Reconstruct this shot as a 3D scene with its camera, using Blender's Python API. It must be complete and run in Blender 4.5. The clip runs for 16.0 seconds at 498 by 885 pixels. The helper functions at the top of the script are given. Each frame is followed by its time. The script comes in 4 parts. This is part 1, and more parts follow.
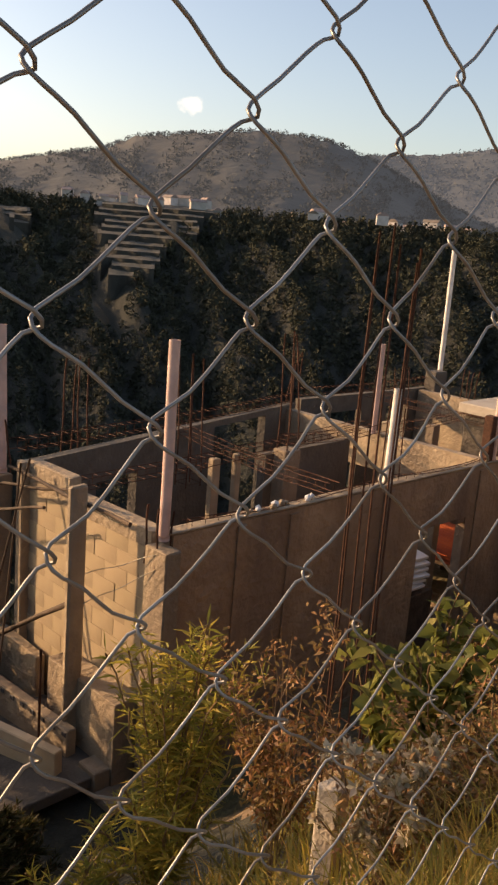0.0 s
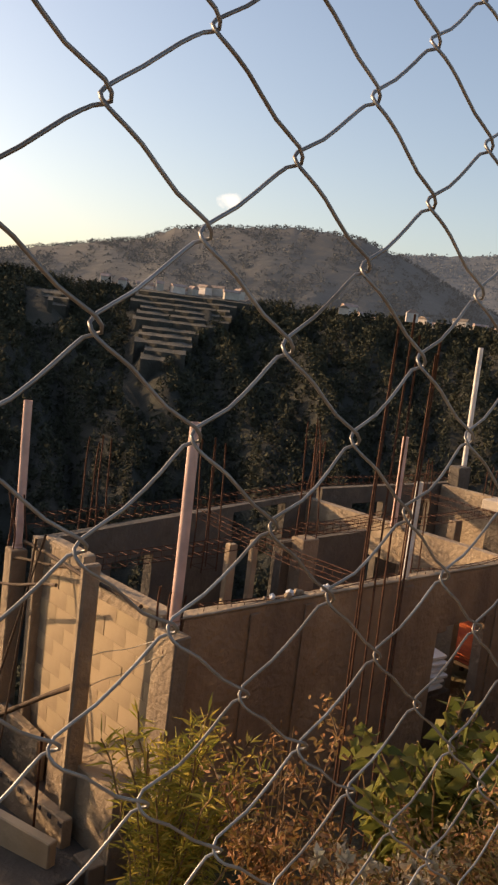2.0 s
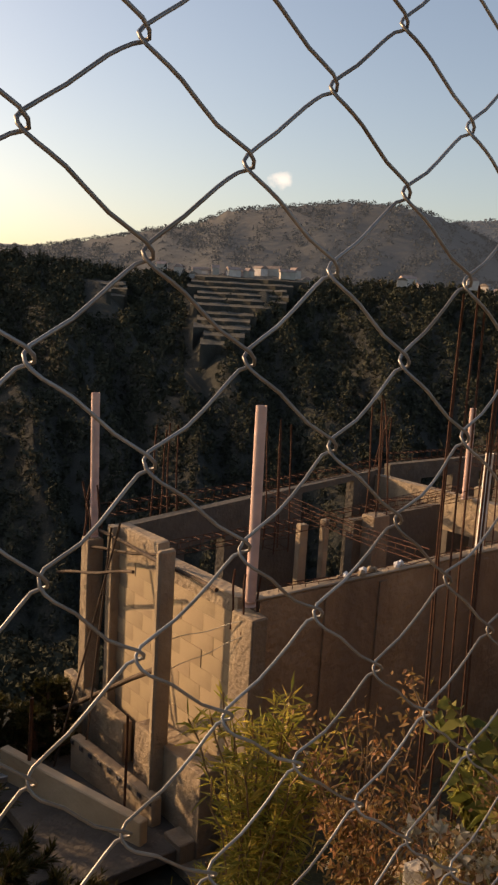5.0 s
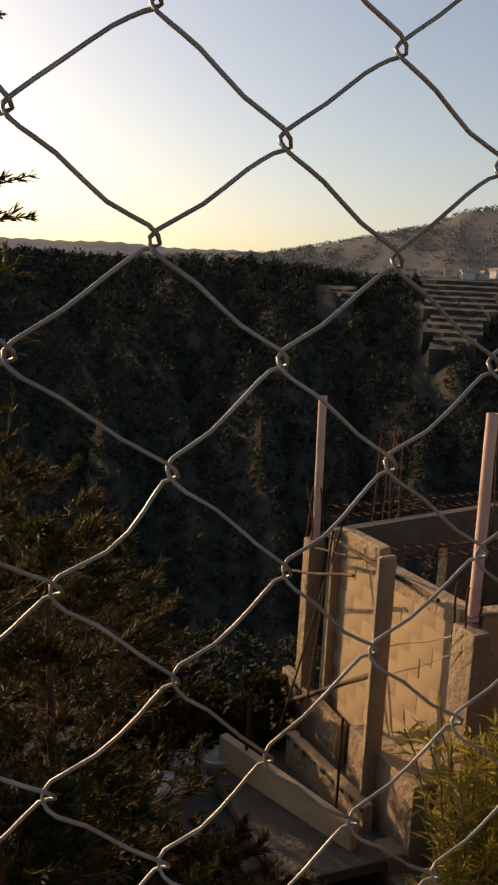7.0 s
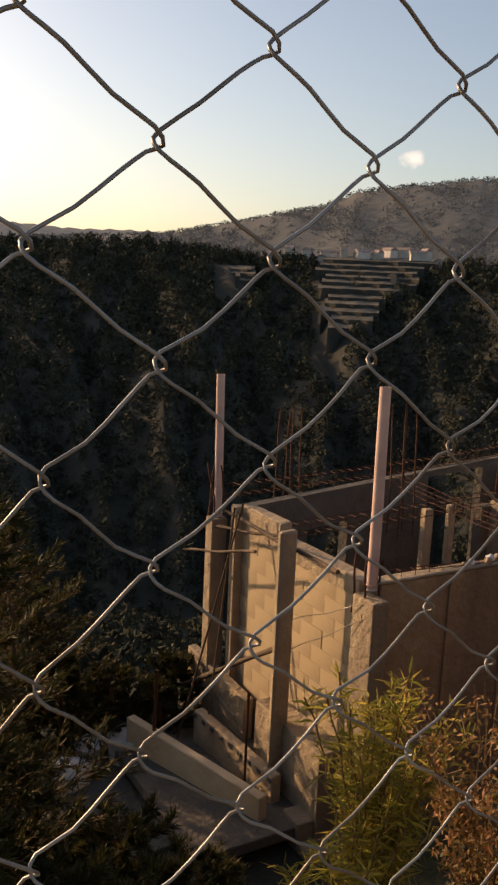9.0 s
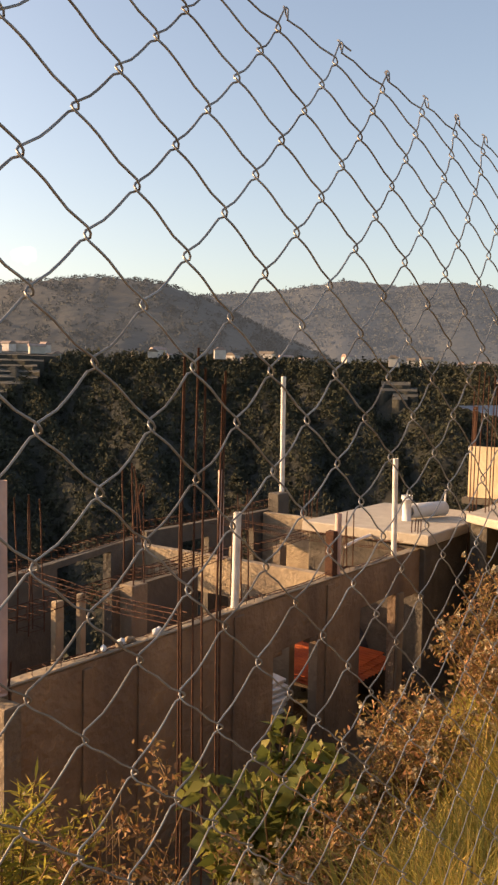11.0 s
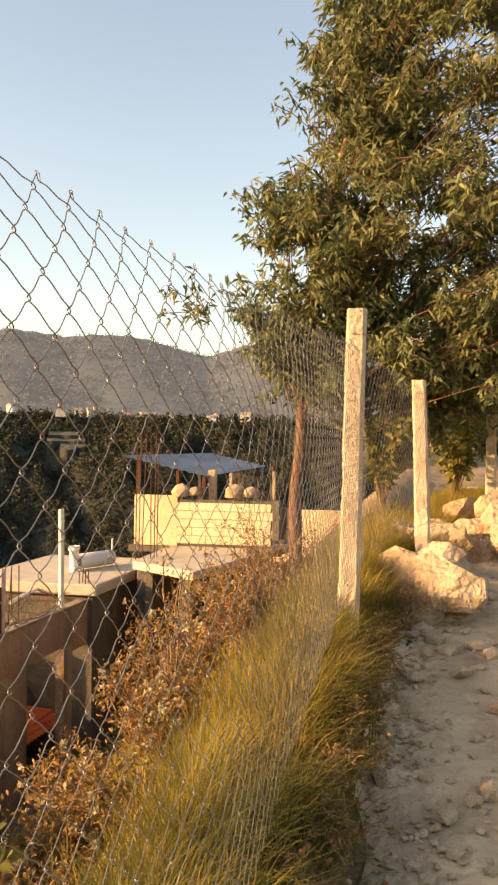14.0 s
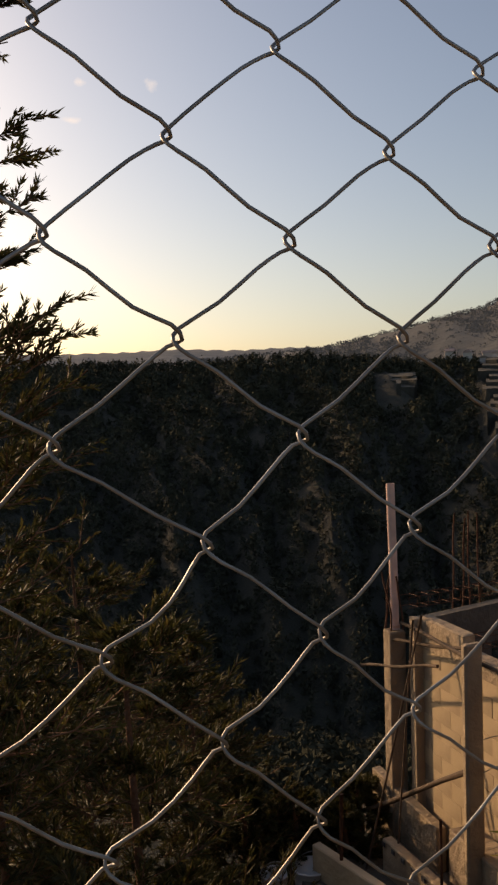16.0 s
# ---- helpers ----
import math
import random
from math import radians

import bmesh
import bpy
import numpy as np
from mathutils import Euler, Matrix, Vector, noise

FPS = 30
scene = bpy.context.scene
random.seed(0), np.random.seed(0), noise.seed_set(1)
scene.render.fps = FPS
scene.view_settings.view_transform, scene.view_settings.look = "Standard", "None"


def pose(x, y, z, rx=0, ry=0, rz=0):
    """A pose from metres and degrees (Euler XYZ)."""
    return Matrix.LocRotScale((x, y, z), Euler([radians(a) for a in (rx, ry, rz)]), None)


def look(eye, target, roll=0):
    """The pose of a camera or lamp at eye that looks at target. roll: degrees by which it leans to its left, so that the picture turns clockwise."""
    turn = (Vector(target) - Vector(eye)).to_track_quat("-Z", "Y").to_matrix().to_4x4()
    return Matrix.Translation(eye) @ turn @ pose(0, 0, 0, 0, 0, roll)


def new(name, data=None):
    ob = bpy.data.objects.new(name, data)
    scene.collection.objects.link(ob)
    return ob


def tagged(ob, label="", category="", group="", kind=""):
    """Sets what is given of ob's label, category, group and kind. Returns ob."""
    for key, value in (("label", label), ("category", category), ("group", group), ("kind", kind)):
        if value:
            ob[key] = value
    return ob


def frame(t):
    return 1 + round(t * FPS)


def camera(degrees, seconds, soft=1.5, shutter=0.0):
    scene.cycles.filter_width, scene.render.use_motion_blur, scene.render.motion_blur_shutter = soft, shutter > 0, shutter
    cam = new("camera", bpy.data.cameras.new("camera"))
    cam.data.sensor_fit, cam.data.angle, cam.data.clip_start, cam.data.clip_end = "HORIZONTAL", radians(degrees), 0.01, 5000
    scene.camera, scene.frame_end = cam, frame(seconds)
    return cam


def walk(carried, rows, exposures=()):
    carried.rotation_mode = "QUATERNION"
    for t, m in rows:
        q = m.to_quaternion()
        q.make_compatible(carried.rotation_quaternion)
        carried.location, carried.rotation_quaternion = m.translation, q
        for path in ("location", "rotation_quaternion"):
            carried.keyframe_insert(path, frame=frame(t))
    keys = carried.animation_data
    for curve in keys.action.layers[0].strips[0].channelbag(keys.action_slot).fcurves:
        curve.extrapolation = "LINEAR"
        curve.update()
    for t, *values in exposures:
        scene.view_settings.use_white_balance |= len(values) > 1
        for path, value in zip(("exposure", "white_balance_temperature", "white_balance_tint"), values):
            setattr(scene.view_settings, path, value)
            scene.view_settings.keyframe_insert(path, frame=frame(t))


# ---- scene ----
cam = camera(32.65, 16.0, soft=2.4)
PATH = [
    (0.0, pose(-0.0068, -0.2119, 1.5011, 77.053, -4.561, -44.834)),
    (0.5, pose(0.0833, -0.2350, 1.5114, 81.584, -4.547, -32.863)),
    (1.0, pose(0.1607, -0.2287, 1.5117, 85.532, -5.454, -32.887)),
    (1.5, pose(0.0975, -0.2243, 1.4977, 82.596, -6.478, -35.333)),
    (2.0, pose(0.0609, -0.2278, 1.4792, 82.737, -6.849, -42.767)),
    (2.5, pose(0.0833, -0.2062, 1.4786, 83.004, -6.413, -44.707)),
    (3.0, pose(0.0776, -0.1965, 1.4782, 84.723, -7.249, -49.950)),
    (5.3, pose(0.0029, -0.2503, 1.4981, 80.669, -2.321, -34.846)),
    (5.5, pose(0.0000, -0.2540, 1.5002, 80.512, -1.773, -31.856)),
    (6.0, pose(0.0033, -0.2536, 1.5009, 80.334, -1.791, -26.708)),
    (6.5, pose(0.0024, -0.2519, 1.4974, 80.496, -2.025, -23.968)),
    (7.0, pose(-0.0001, -0.2478, 1.4944, 80.554, -2.995, -23.704)),
    (7.5, pose(-0.0037, -0.2378, 1.4905, 80.429, -3.360, -24.487)),
    (8.0, pose(-0.0033, -0.2240, 1.4772, 79.745, -3.632, -25.226)),
    (8.2, pose(-0.0023, -0.2223, 1.4747, 78.898, -3.703, -25.400)),
    (10.3, pose(0.1424, -0.3241, 1.4598, 84.574, -0.915, -47.888)),
    (10.5, pose(0.1368, -0.3262, 1.4625, 85.697, -0.946, -50.737)),
    (11.0, pose(0.1315, -0.3309, 1.4638, 86.485, -1.114, -55.276)),
    (11.5, pose(0.1233, -0.3378, 1.4686, 86.972, -1.340, -60.194)),
    (12.0, pose(0.1114, -0.3422, 1.4770, 88.081, -1.581, -65.554)),
    (12.5, pose(0.0906, -0.3493, 1.4815, 89.591, -1.873, -70.666)),
    (13.0, pose(0.0815, -0.3576, 1.4805, 90.396, -1.823, -74.175)),
    (13.5, pose(0.0926, -0.3775, 1.4756, 90.502, -1.385, -76.396)),
    (14.0, pose(0.1083, -0.4015, 1.4711, 90.179, -0.635, -77.360)),
    (14.5, pose(0.1193, -0.3801, 1.4663, 89.704, 1.441, -66.434)),
    (15.0, pose(0.1277, -0.3419, 1.4650, 89.130, 1.546, -52.160)),
    (15.5, pose(0.1288, -0.3077, 1.4458, 87.630, 1.431, -38.575)),
    (16.0, pose(0.0036, -0.2754, 1.4900, 86.955, 1.665, -19.644)),
]
walk(cam, PATH, [(t, e, k, n) for t, e, k, n in ((0.0, 0.6, 7000, 18), (0.5, 0.25, 7050, 18), (1.0, 0.15, 7100, 18), (2.0, 0.5, 7000, 18), (3.0, 0.7, 7000, 18), (5.5, 0.15, 7200, 18), (6.5, 0.05, 7300, 18), (8.0, 0.05, 7200, 18), (10.5, 0.75, 7150, 18), (11.0, 0.85, 7450, 18), (12.0, 1.05, 7700, 17), (12.5, 1.12, 7950, 17), (14.0, 1.32, 8600, 16), (14.5, 1.1, 7800, 17), (15.0, 0.75, 7200, 18), (15.5, 0.35, 7000, 18), (16.0, -0.2, 7000, 18))])

world = bpy.data.worlds.new("sky")
scene.world = world
world.use_nodes = True
wn = world.node_tree
sky = wn.nodes.new("ShaderNodeTexSky")
sky.sky_type, sky.sun_disc = "NISHITA", False
CLOUDS = ((40.6, 8.35, .030, .016), (9.2, 19.9, .022, .009), (13.9, 19.9, .016, .013), (8.5, 17.7, .025, .008), (4.8, 16.9, .02, .006))  # azimuth, height, half-width, half-height
SUN_AZ, SUN_EL = -27.0, 16.5  # degrees clockwise from +y, and up
sky.sun_elevation, sky.sun_rotation = radians(SUN_EL), radians(SUN_AZ)
sky.air_density, sky.dust_density, sky.ozone_density = 1.0, 2.0, 0.8
# a few small sunlit clouds low in the sky, each about a direction
wtc = wn.nodes.new("ShaderNodeTexCoord")
wno = wn.nodes.new("ShaderNodeTexNoise")
wno.inputs["Scale"].default_value, wno.inputs["Detail"].default_value = 55, 7
wn.links.new(wtc.outputs["Generated"], wno.inputs["Vector"])
wnc = wn.nodes.new("ShaderNodeMapRange")
wnc.inputs[1].default_value, wnc.inputs[2].default_value = .34, .66
wn.links.new(wno.outputs["Fac"], wnc.inputs[0])
sky_col = sky.outputs[0]
for c_az, c_el, c_w, c_h in CLOUDS:
    wm = wn.nodes.new("ShaderNodeMapping")
    wm.vector_type = "TEXTURE"
    wm.inputs["Location"].default_value = (math.sin(radians(c_az)) * math.cos(radians(c_el)), math.cos(radians(c_az)) * math.cos(radians(c_el)), math.sin(radians(c_el)))
    wm.inputs["Scale"].default_value = (c_w, c_w, c_h)
    wn.links.new(wtc.outputs["Generated"], wm.inputs[0])
    wl = wn.nodes.new("ShaderNodeVectorMath")
    wl.operation = "LENGTH"
    wn.links.new(wm.outputs[0], wl.inputs[0])
    wr = wn.nodes.new("ShaderNodeMapRange")
    wr.inputs[1].default_value, wr.inputs[2].default_value, wr.inputs[3].default_value, wr.inputs[4].default_value = 0, 1, .5, -1.1
    wn.links.new(wl.outputs["Value"], wr.inputs[0])
    wa = wn.nodes.new("ShaderNodeMath")
    wa.operation, wa.use_clamp = "ADD", False
    wn.links.new(wr.outputs[0], wa.inputs[0])
    wn.links.new(wnc.outputs[0], wa.inputs[1])
    wk = wn.nodes.new("ShaderNodeMapRange")
    wk.inputs[1].default_value, wk.inputs[2].default_value, wk.inputs[3].default_value, wk.inputs[4].default_value = .3, 1.3, 0, .6
    wn.links.new(wa.outputs[0], wk.inputs[0])
    wx = wn.nodes.new("ShaderNodeMix")
    wx.data_type = "RGBA"
    wx.inputs[7].default_value = (8.5, 7.4, 6.2, 1)
    wn.links.new(wk.outputs[0], wx.inputs[0])
    wn.links.new(sky_col, wx.inputs[6])
    sky_col = wx.outputs[2]
wn.links.new(sky_col, wn.nodes["Background"].inputs[0])
wn.nodes["Background"].inputs[1].default_value = 0.15
sun = new("sun", bpy.data.lights.new("sun", "SUN"))
sun.data.energy, sun.data.angle, sun.data.color = 4.8, radians(0.6), (1.0, 0.70, 0.40)
sun.matrix_world = look((100 * math.sin(radians(SUN_AZ)), 100 * math.cos(radians(SUN_AZ)), 100 * math.tan(radians(SUN_EL))), (0, 0, 0))
R = np.random.default_rng(7)


# ---- materials ----
def mat(name, c1, c2, scale=6.0, rough=0.85, bump=0.25, detail=6.0, stain=None, stain_scale=0.9, metal=0.0, island=0.0, obj=0.0, haze_glow=None, spec=0.3, streak=False):
    m = bpy.data.materials.new(name)
    m.use_nodes = True
    nt = m.node_tree
    b = nt.nodes["Principled BSDF"]
    tc = nt.nodes.new("ShaderNodeTexCoord")
    no = nt.nodes.new("ShaderNodeTexNoise")
    no.inputs["Scale"].default_value, no.inputs["Detail"].default_value = scale, detail
    nt.links.new(tc.outputs["Object"], no.inputs["Vector"])
    ramp = nt.nodes.new("ShaderNodeValToRGB")
    ramp.color_ramp.elements[0].position, ramp.color_ramp.elements[1].position = 0.32, 0.68
    ramp.color_ramp.elements[0].color, ramp.color_ramp.elements[1].color = (*c1, 1), (*c2, 1)
    nt.links.new(no.outputs["Fac"], ramp.inputs[0])
    col = ramp.outputs[0]
    if stain:
        n2 = nt.nodes.new("ShaderNodeTexNoise")
        n2.inputs["Scale"].default_value, n2.inputs["Detail"].default_value = stain_scale, 8
        if streak:
            mp = nt.nodes.new("ShaderNodeMapping")
            mp.inputs["Scale"].default_value = (1, 1, 0.16)
            nt.links.new(tc.outputs["Object"], mp.inputs[0])
            nt.links.new(mp.outputs[0], n2.inputs["Vector"])
        else:
            nt.links.new(tc.outputs["Object"], n2.inputs["Vector"])
        r2 = nt.nodes.new("ShaderNodeValToRGB")
        r2.color_ramp.elements[0].position, r2.color_ramp.elements[1].position = 0.42, 0.66
        nt.links.new(n2.outputs["Fac"], r2.inputs[0])
        mx = nt.nodes.new("ShaderNodeMix")
        mx.data_type = "RGBA"
        mx.inputs[7].default_value = (*stain, 1)
        nt.links.new(r2.outputs[0], mx.inputs[0])
        nt.links.new(col, mx.inputs[6])
        col = mx.outputs[2]
    for amount, node, out in ((island, "ShaderNodeNewGeometry", "Random Per Island"), (obj, "ShaderNodeObjectInfo", "Random")):
        if amount:
            gi = nt.nodes.new(node)
            hs = nt.nodes.new("ShaderNodeHueSaturation")
            mr = nt.nodes.new("ShaderNodeMapRange")
            mr.inputs[3].default_value, mr.inputs[4].default_value = 1 - amount, 1 + amount
            nt.links.new(gi.outputs[out], mr.inputs[0])
            nt.links.new(mr.outputs[0], hs.inputs["Value"])
            m2 = nt.nodes.new("ShaderNodeMapRange")
            m2.inputs[3].default_value, m2.inputs[4].default_value = 0.5 + amount * 0.08, 0.5 - amount * 0.06
            nt.links.new(gi.outputs[out], m2.inputs[0])
            nt.links.new(m2.outputs[0], hs.inputs["Hue"])
            nt.links.new(col, hs.inputs["Color"])
            col = hs.outputs[0]
    nt.links.new(col, b.inputs["Base Color"])
    b.inputs["Roughness"].default_value, b.inputs["Metallic"].default_value = rough, metal
    b.inputs["Specular IOR Level"].default_value = spec
    if bump:
        bp = nt.nodes.new("ShaderNodeBump")
        bp.inputs["Strength"].default_value, bp.inputs["Distance"].default_value = bump, 0.4 / scale
        n3 = nt.nodes.new("ShaderNodeTexNoise")
        n3.inputs["Scale"].default_value, n3.inputs["Detail"].default_value = scale * 4, 8
        nt.links.new(tc.outputs["Object"], n3.inputs["Vector"])
        nt.links.new(n3.outputs["Fac"], bp.inputs["Height"])
        nt.links.new(bp.outputs[0], b.inputs["Normal"])
    # emission that stands in for the haze of distance
    if haze_glow:
        b.inputs["Emission Color"].default_value = (*haze_glow, 1)
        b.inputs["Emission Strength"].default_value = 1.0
    return m


def leaf_mat(name, c1, c2, island=0.35, through_light=0.35):
    m = mat(name, c1, c2, 2.0, 0.6, 0, island=island, spec=0.25)
    nt = m.node_tree
    b = nt.nodes["Principled BSDF"]
    tr = nt.nodes.new("ShaderNodeBsdfTranslucent")
    mx = nt.nodes.new("ShaderNodeMixShader")
    mx.inputs[0].default_value = through_light
    nt.links.new(b.inputs["Base Color"].links[0].from_socket, tr.inputs[0])
    nt.links.new(b.outputs[0], mx.inputs[1])
    nt.links.new(tr.outputs[0], mx.inputs[2])
    nt.links.new(mx.outputs[0], nt.nodes["Material Output"].inputs[0])
    return m


M_CONC = mat("raw_concrete", (.28, .21, .137), (.39, .30, .197), 3.5, .9, .35, stain=(.20, .15, .105), stain_scale=1.3, streak=True)
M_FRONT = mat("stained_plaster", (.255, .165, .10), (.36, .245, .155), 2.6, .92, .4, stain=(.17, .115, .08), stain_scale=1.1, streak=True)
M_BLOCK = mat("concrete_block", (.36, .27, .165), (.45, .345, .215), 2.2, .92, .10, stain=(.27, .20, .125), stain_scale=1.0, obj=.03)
# base colour lowered to put the deep shade of the rooms into the cement
M_CEMENT = mat("shade_darkened_cement", (.085, .072, .056), (.14, .115, .088), 4, .92, .35, stain=(.1, .085, .07))
M_SLAB = mat("pale_slab", (.34, .29, .228), (.46, .40, .315), 3, .85, .2, stain=(.40, .34, .27), stain_scale=.8)
M_YELLOW = mat("ochre_plaster", (.50, .385, .25), (.60, .47, .31), 3, .9, .2, stain=(.45, .33, .2))
M_PIPE = mat("pinkish_plastic", (.55, .36, .30), (.66, .45, .38), 5, .5, .05, stain=(.42, .30, .26), stain_scale=3)
M_PIPEW = mat("white_plastic", (.68, .62, .55), (.78, .72, .66), 5, .5, .05, stain=(.5, .45, .4), stain_scale=3)
M_REBAR = mat("rusty_steel", (.05, .022, .013), (.105, .046, .026), 30, .85, .4, metal=.2)
M_WIRE = mat("galvanised_wire", (.185, .18, .172), (.27, .264, .254), 60, .4, .06, stain=(.15, .125, .10), stain_scale=14, metal=.6, spec=.4)
M_WOOD = mat("weathered_wood", (.05, .032, .02), (.095, .062, .04), 8, .85, .4)
M_POST = mat("post_concrete", (.46, .375, .27), (.56, .46, .34), 9, .92, .5, stain=(.36, .28, .19), stain_scale=4)
M_ORANGE = mat("orange_sheet", (.58, .11, .03), (.72, .17, .045), 3, .55, .1, stain=(.42, .08, .03), stain_scale=2)
M_WHITE = mat("white_panel", (.62, .6, .58), (.74, .72, .7), 4, .6, .1, stain=(.5, .48, .45))
M_METAL = mat("sheet_metal", (.42, .46, .52), (.55, .6, .66), 4, .45, .1, metal=.5, stain=(.4, .4, .42), stain_scale=2)
M_DARKCLOTH = mat("dark_plastic", (.03, .03, .035), (.06, .06, .065), 5, .6, .2)
M_GROUND = mat("dry_soil", (.16, .105, .06), (.27, .19, .115), 1.6, .95, .6, stain=(.10, .085, .035), stain_scale=.35)
M_PATH = mat("sandy_path", (.46, .33, .205), (.62, .46, .295), 3.0, .95, .6, stain=(.28, .2, .13), stain_scale=1.3)
M_ROCK = mat("pale_rock", (.34, .25, .165), (.47, .36, .245), 5, .9, .8, stain=(.26, .16, .09), stain_scale=3, obj=.12)
M_STONE = mat("loose_stone", (.40, .30, .195), (.54, .42, .29), 14, .92, .4, stain=(.32, .22, .14), stain_scale=6, obj=.1)
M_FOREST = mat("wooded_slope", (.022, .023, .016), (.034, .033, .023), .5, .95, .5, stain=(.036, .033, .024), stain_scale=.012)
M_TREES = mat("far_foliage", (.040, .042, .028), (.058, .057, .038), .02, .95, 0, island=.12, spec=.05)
# hills, ridges and their trees: haze painted in as a weak emission
M_HILL = mat("hill_painted_haze", (.034, .034, .030), (.05, .048, .041), .02, .95, .15, stain=(.068, .06, .048), stain_scale=.009, haze_glow=(.029, .0293, .0305))
M_HILL2 = mat("far_hill_painted_haze", (.04, .04, .036), (.066, .063, .055), .008, .95, .15, stain=(.035, .037, .033), stain_scale=.004, haze_glow=(.052, .0545, .060))
M_HILLT = mat("hill_trees_painted_haze", (.035, .037, .03), (.05, .05, .041), .01, .9, 0, island=.1, haze_glow=(.0265, .0268, .028))
M_HILL2T = mat("ridge_trees_painted_haze", (.042, .044, .038), (.06, .06, .052), .01, .9, 0, island=.08, haze_glow=(.049, .0515, .057))
M_TERR = mat("terraced_soil", (.062, .056, .044), (.10, .088, .068), .12, .95, .3, stain=(.05, .048, .036), stain_scale=.09)
M_RISER = mat("terrace_bank", (.034, .032, .025), (.052, .048, .037), .2, .95, .3)
M_HOUSE = mat("far_house_wall", (.42, .38, .33), (.55, .5, .45), .5, .9, 0, obj=.25)
M_ROOF = mat("far_house_roof", (.22, .17, .14), (.32, .25, .21), .5, .9, 0, obj=.3)
M_BARK = mat("reddish_bark", (.10, .05, .03), (.19, .10, .06), 12, .9, .7)
M_LEAF = leaf_mat("lanceolate_leaves", (.098, .122, .052), (.185, .185, .078), .45, .42)
M_CONIF = leaf_mat("conifer_sprays", (.028, .030, .009), (.08, .068, .018), .55, .32)
M_FEATH = leaf_mat("feathery_leaves", (.26, .22, .04), (.42, .34, .065), .35, .5)
M_BROAD = leaf_mat("broad_leaves", (.12, .13, .028), (.27, .24, .055), .5, .45)
M_BROWN = leaf_mat("dry_brown_leaves", (.195, .105, .038), (.345, .205, .078), .4, .35)
M_STEM = mat("dry_stems", (.17, .10, .05), (.26, .17, .09), 20, .9, .2)
M_PALE = leaf_mat("pale_seed_heads", (.40, .32, .2), (.55, .45, .3), .25, .3)
M_GRASS = leaf_mat("dry_grass", (.22, .17, .035), (.40, .29, .065), .4, .4)
M_GRASSG = leaf_mat("green_grass", (.10, .095, .018), (.19, .155, .035), .4, .35)
M_RED = mat("red_fabric", (.35, .03, .02), (.45, .05, .03), 6, .8, .1)


# ---- mesh helpers ----
def part(name, bm, material, parent=None, label="", m=None):
    me = bpy.data.meshes.new(name)
    bm.to_mesh(me)
    bm.free()
    me.materials.append(material)
    ob = new(name, me)
    if m is not None:
        ob.matrix_basis = m
    if parent is not None:
        ob.parent = parent
    if label:
        ob["label"] = label
    return ob


def raw(name, verts, faces, material, parent=None, label="", smooth=False):
    me = bpy.data.meshes.new(name)
    me.from_pydata([tuple(v) for v in verts], [], [tuple(f) for f in faces])
    me.materials.append(material)
    if smooth:
        me.polygons.foreach_set("use_smooth", [True] * len(me.polygons))
    ob = new(name, me)
    if parent is not None:
        ob.parent = parent
    if label:
        ob["label"] = label
    return ob


def empty(name, m=Matrix(), label="", category="", group="", kind=""):
    ob = new(name)
    ob.matrix_basis = m
    return tagged(ob, label, category, group, kind)


def box(c, s, bevel=0.01, jitter=0.0, bm=None):
    """A bevelled box in a new bmesh, or added to one."""
    b = bmesh.new()
    bmesh.ops.create_cube(b, size=1)
    bmesh.ops.scale(b, vec=s, verts=b.verts)
    if bevel:
        bmesh.ops.bevel(b, geom=b.edges[:], offset=min(bevel, min(s) * .3), segments=1, affect="EDGES")
    if jitter:
        for v in b.verts:
            v.co += Vector(R.normal(0, jitter, 3))
    bmesh.ops.translate(b, vec=c, verts=b.verts)
    if bm is None:
        return b
    me = bpy.data.meshes.new("tmp")
    b.to_mesh(me)
    b.free()
    bm.from_mesh(me)
    bpy.data.meshes.remove(me)
    return bm


def tube_data(pts, radii, sides=6, cap=True, vo=0):
    """Verts and faces of a tube along points."""
    pts = np.asarray(pts, float)
    radii = np.broadcast_to(radii, len(pts))
    tan = np.gradient(pts, axis=0)
    tan /= np.linalg.norm(tan, axis=1)[:, None] + 1e-9
    ref = np.where(np.abs(tan[:, 2:3]) > .9, [[1., 0, 0]], [[0, 0, 1.]])
    a = np.cross(tan, ref)
    a /= np.linalg.norm(a, axis=1)[:, None] + 1e-9
    c = np.cross(tan, a)
    ang = np.arange(sides) * 2 * np.pi / sides
    ring = pts[:, None] + radii[:, None, None] * (np.cos(ang)[None, :, None] * a[:, None] + np.sin(ang)[None, :, None] * c[:, None])
    verts = ring.reshape(-1, 3)
    n = len(pts)
    faces = [(vo + i * sides + k, vo + i * sides + (k + 1) % sides, vo + (i + 1) * sides + (k + 1) % sides, vo + (i + 1) * sides + k) for i in range(n - 1) for k in range(sides)]
    if cap:
        faces += [tuple(vo + k for k in range(sides)), tuple(vo + (n - 1) * sides + k for k in range(sides))[::-1]]
    return verts, faces


def tube(name, pts, radii, material, parent=None, sides=8, label="", smooth=True):
    v, f = tube_data(pts, radii, sides)
    return raw(name, v, f, material, parent, label, smooth)


def tubes(name, lines, radius, material, parent=None, sides=5, label=""):
    V, F, o = [], [], 0
    for pts in lines:
        v, f = tube_data(pts, radius, sides, True, o)
        V.append(v)
        F += f
        o += len(v)
    return raw(name, np.concatenate(V), F, material, parent, label, True)


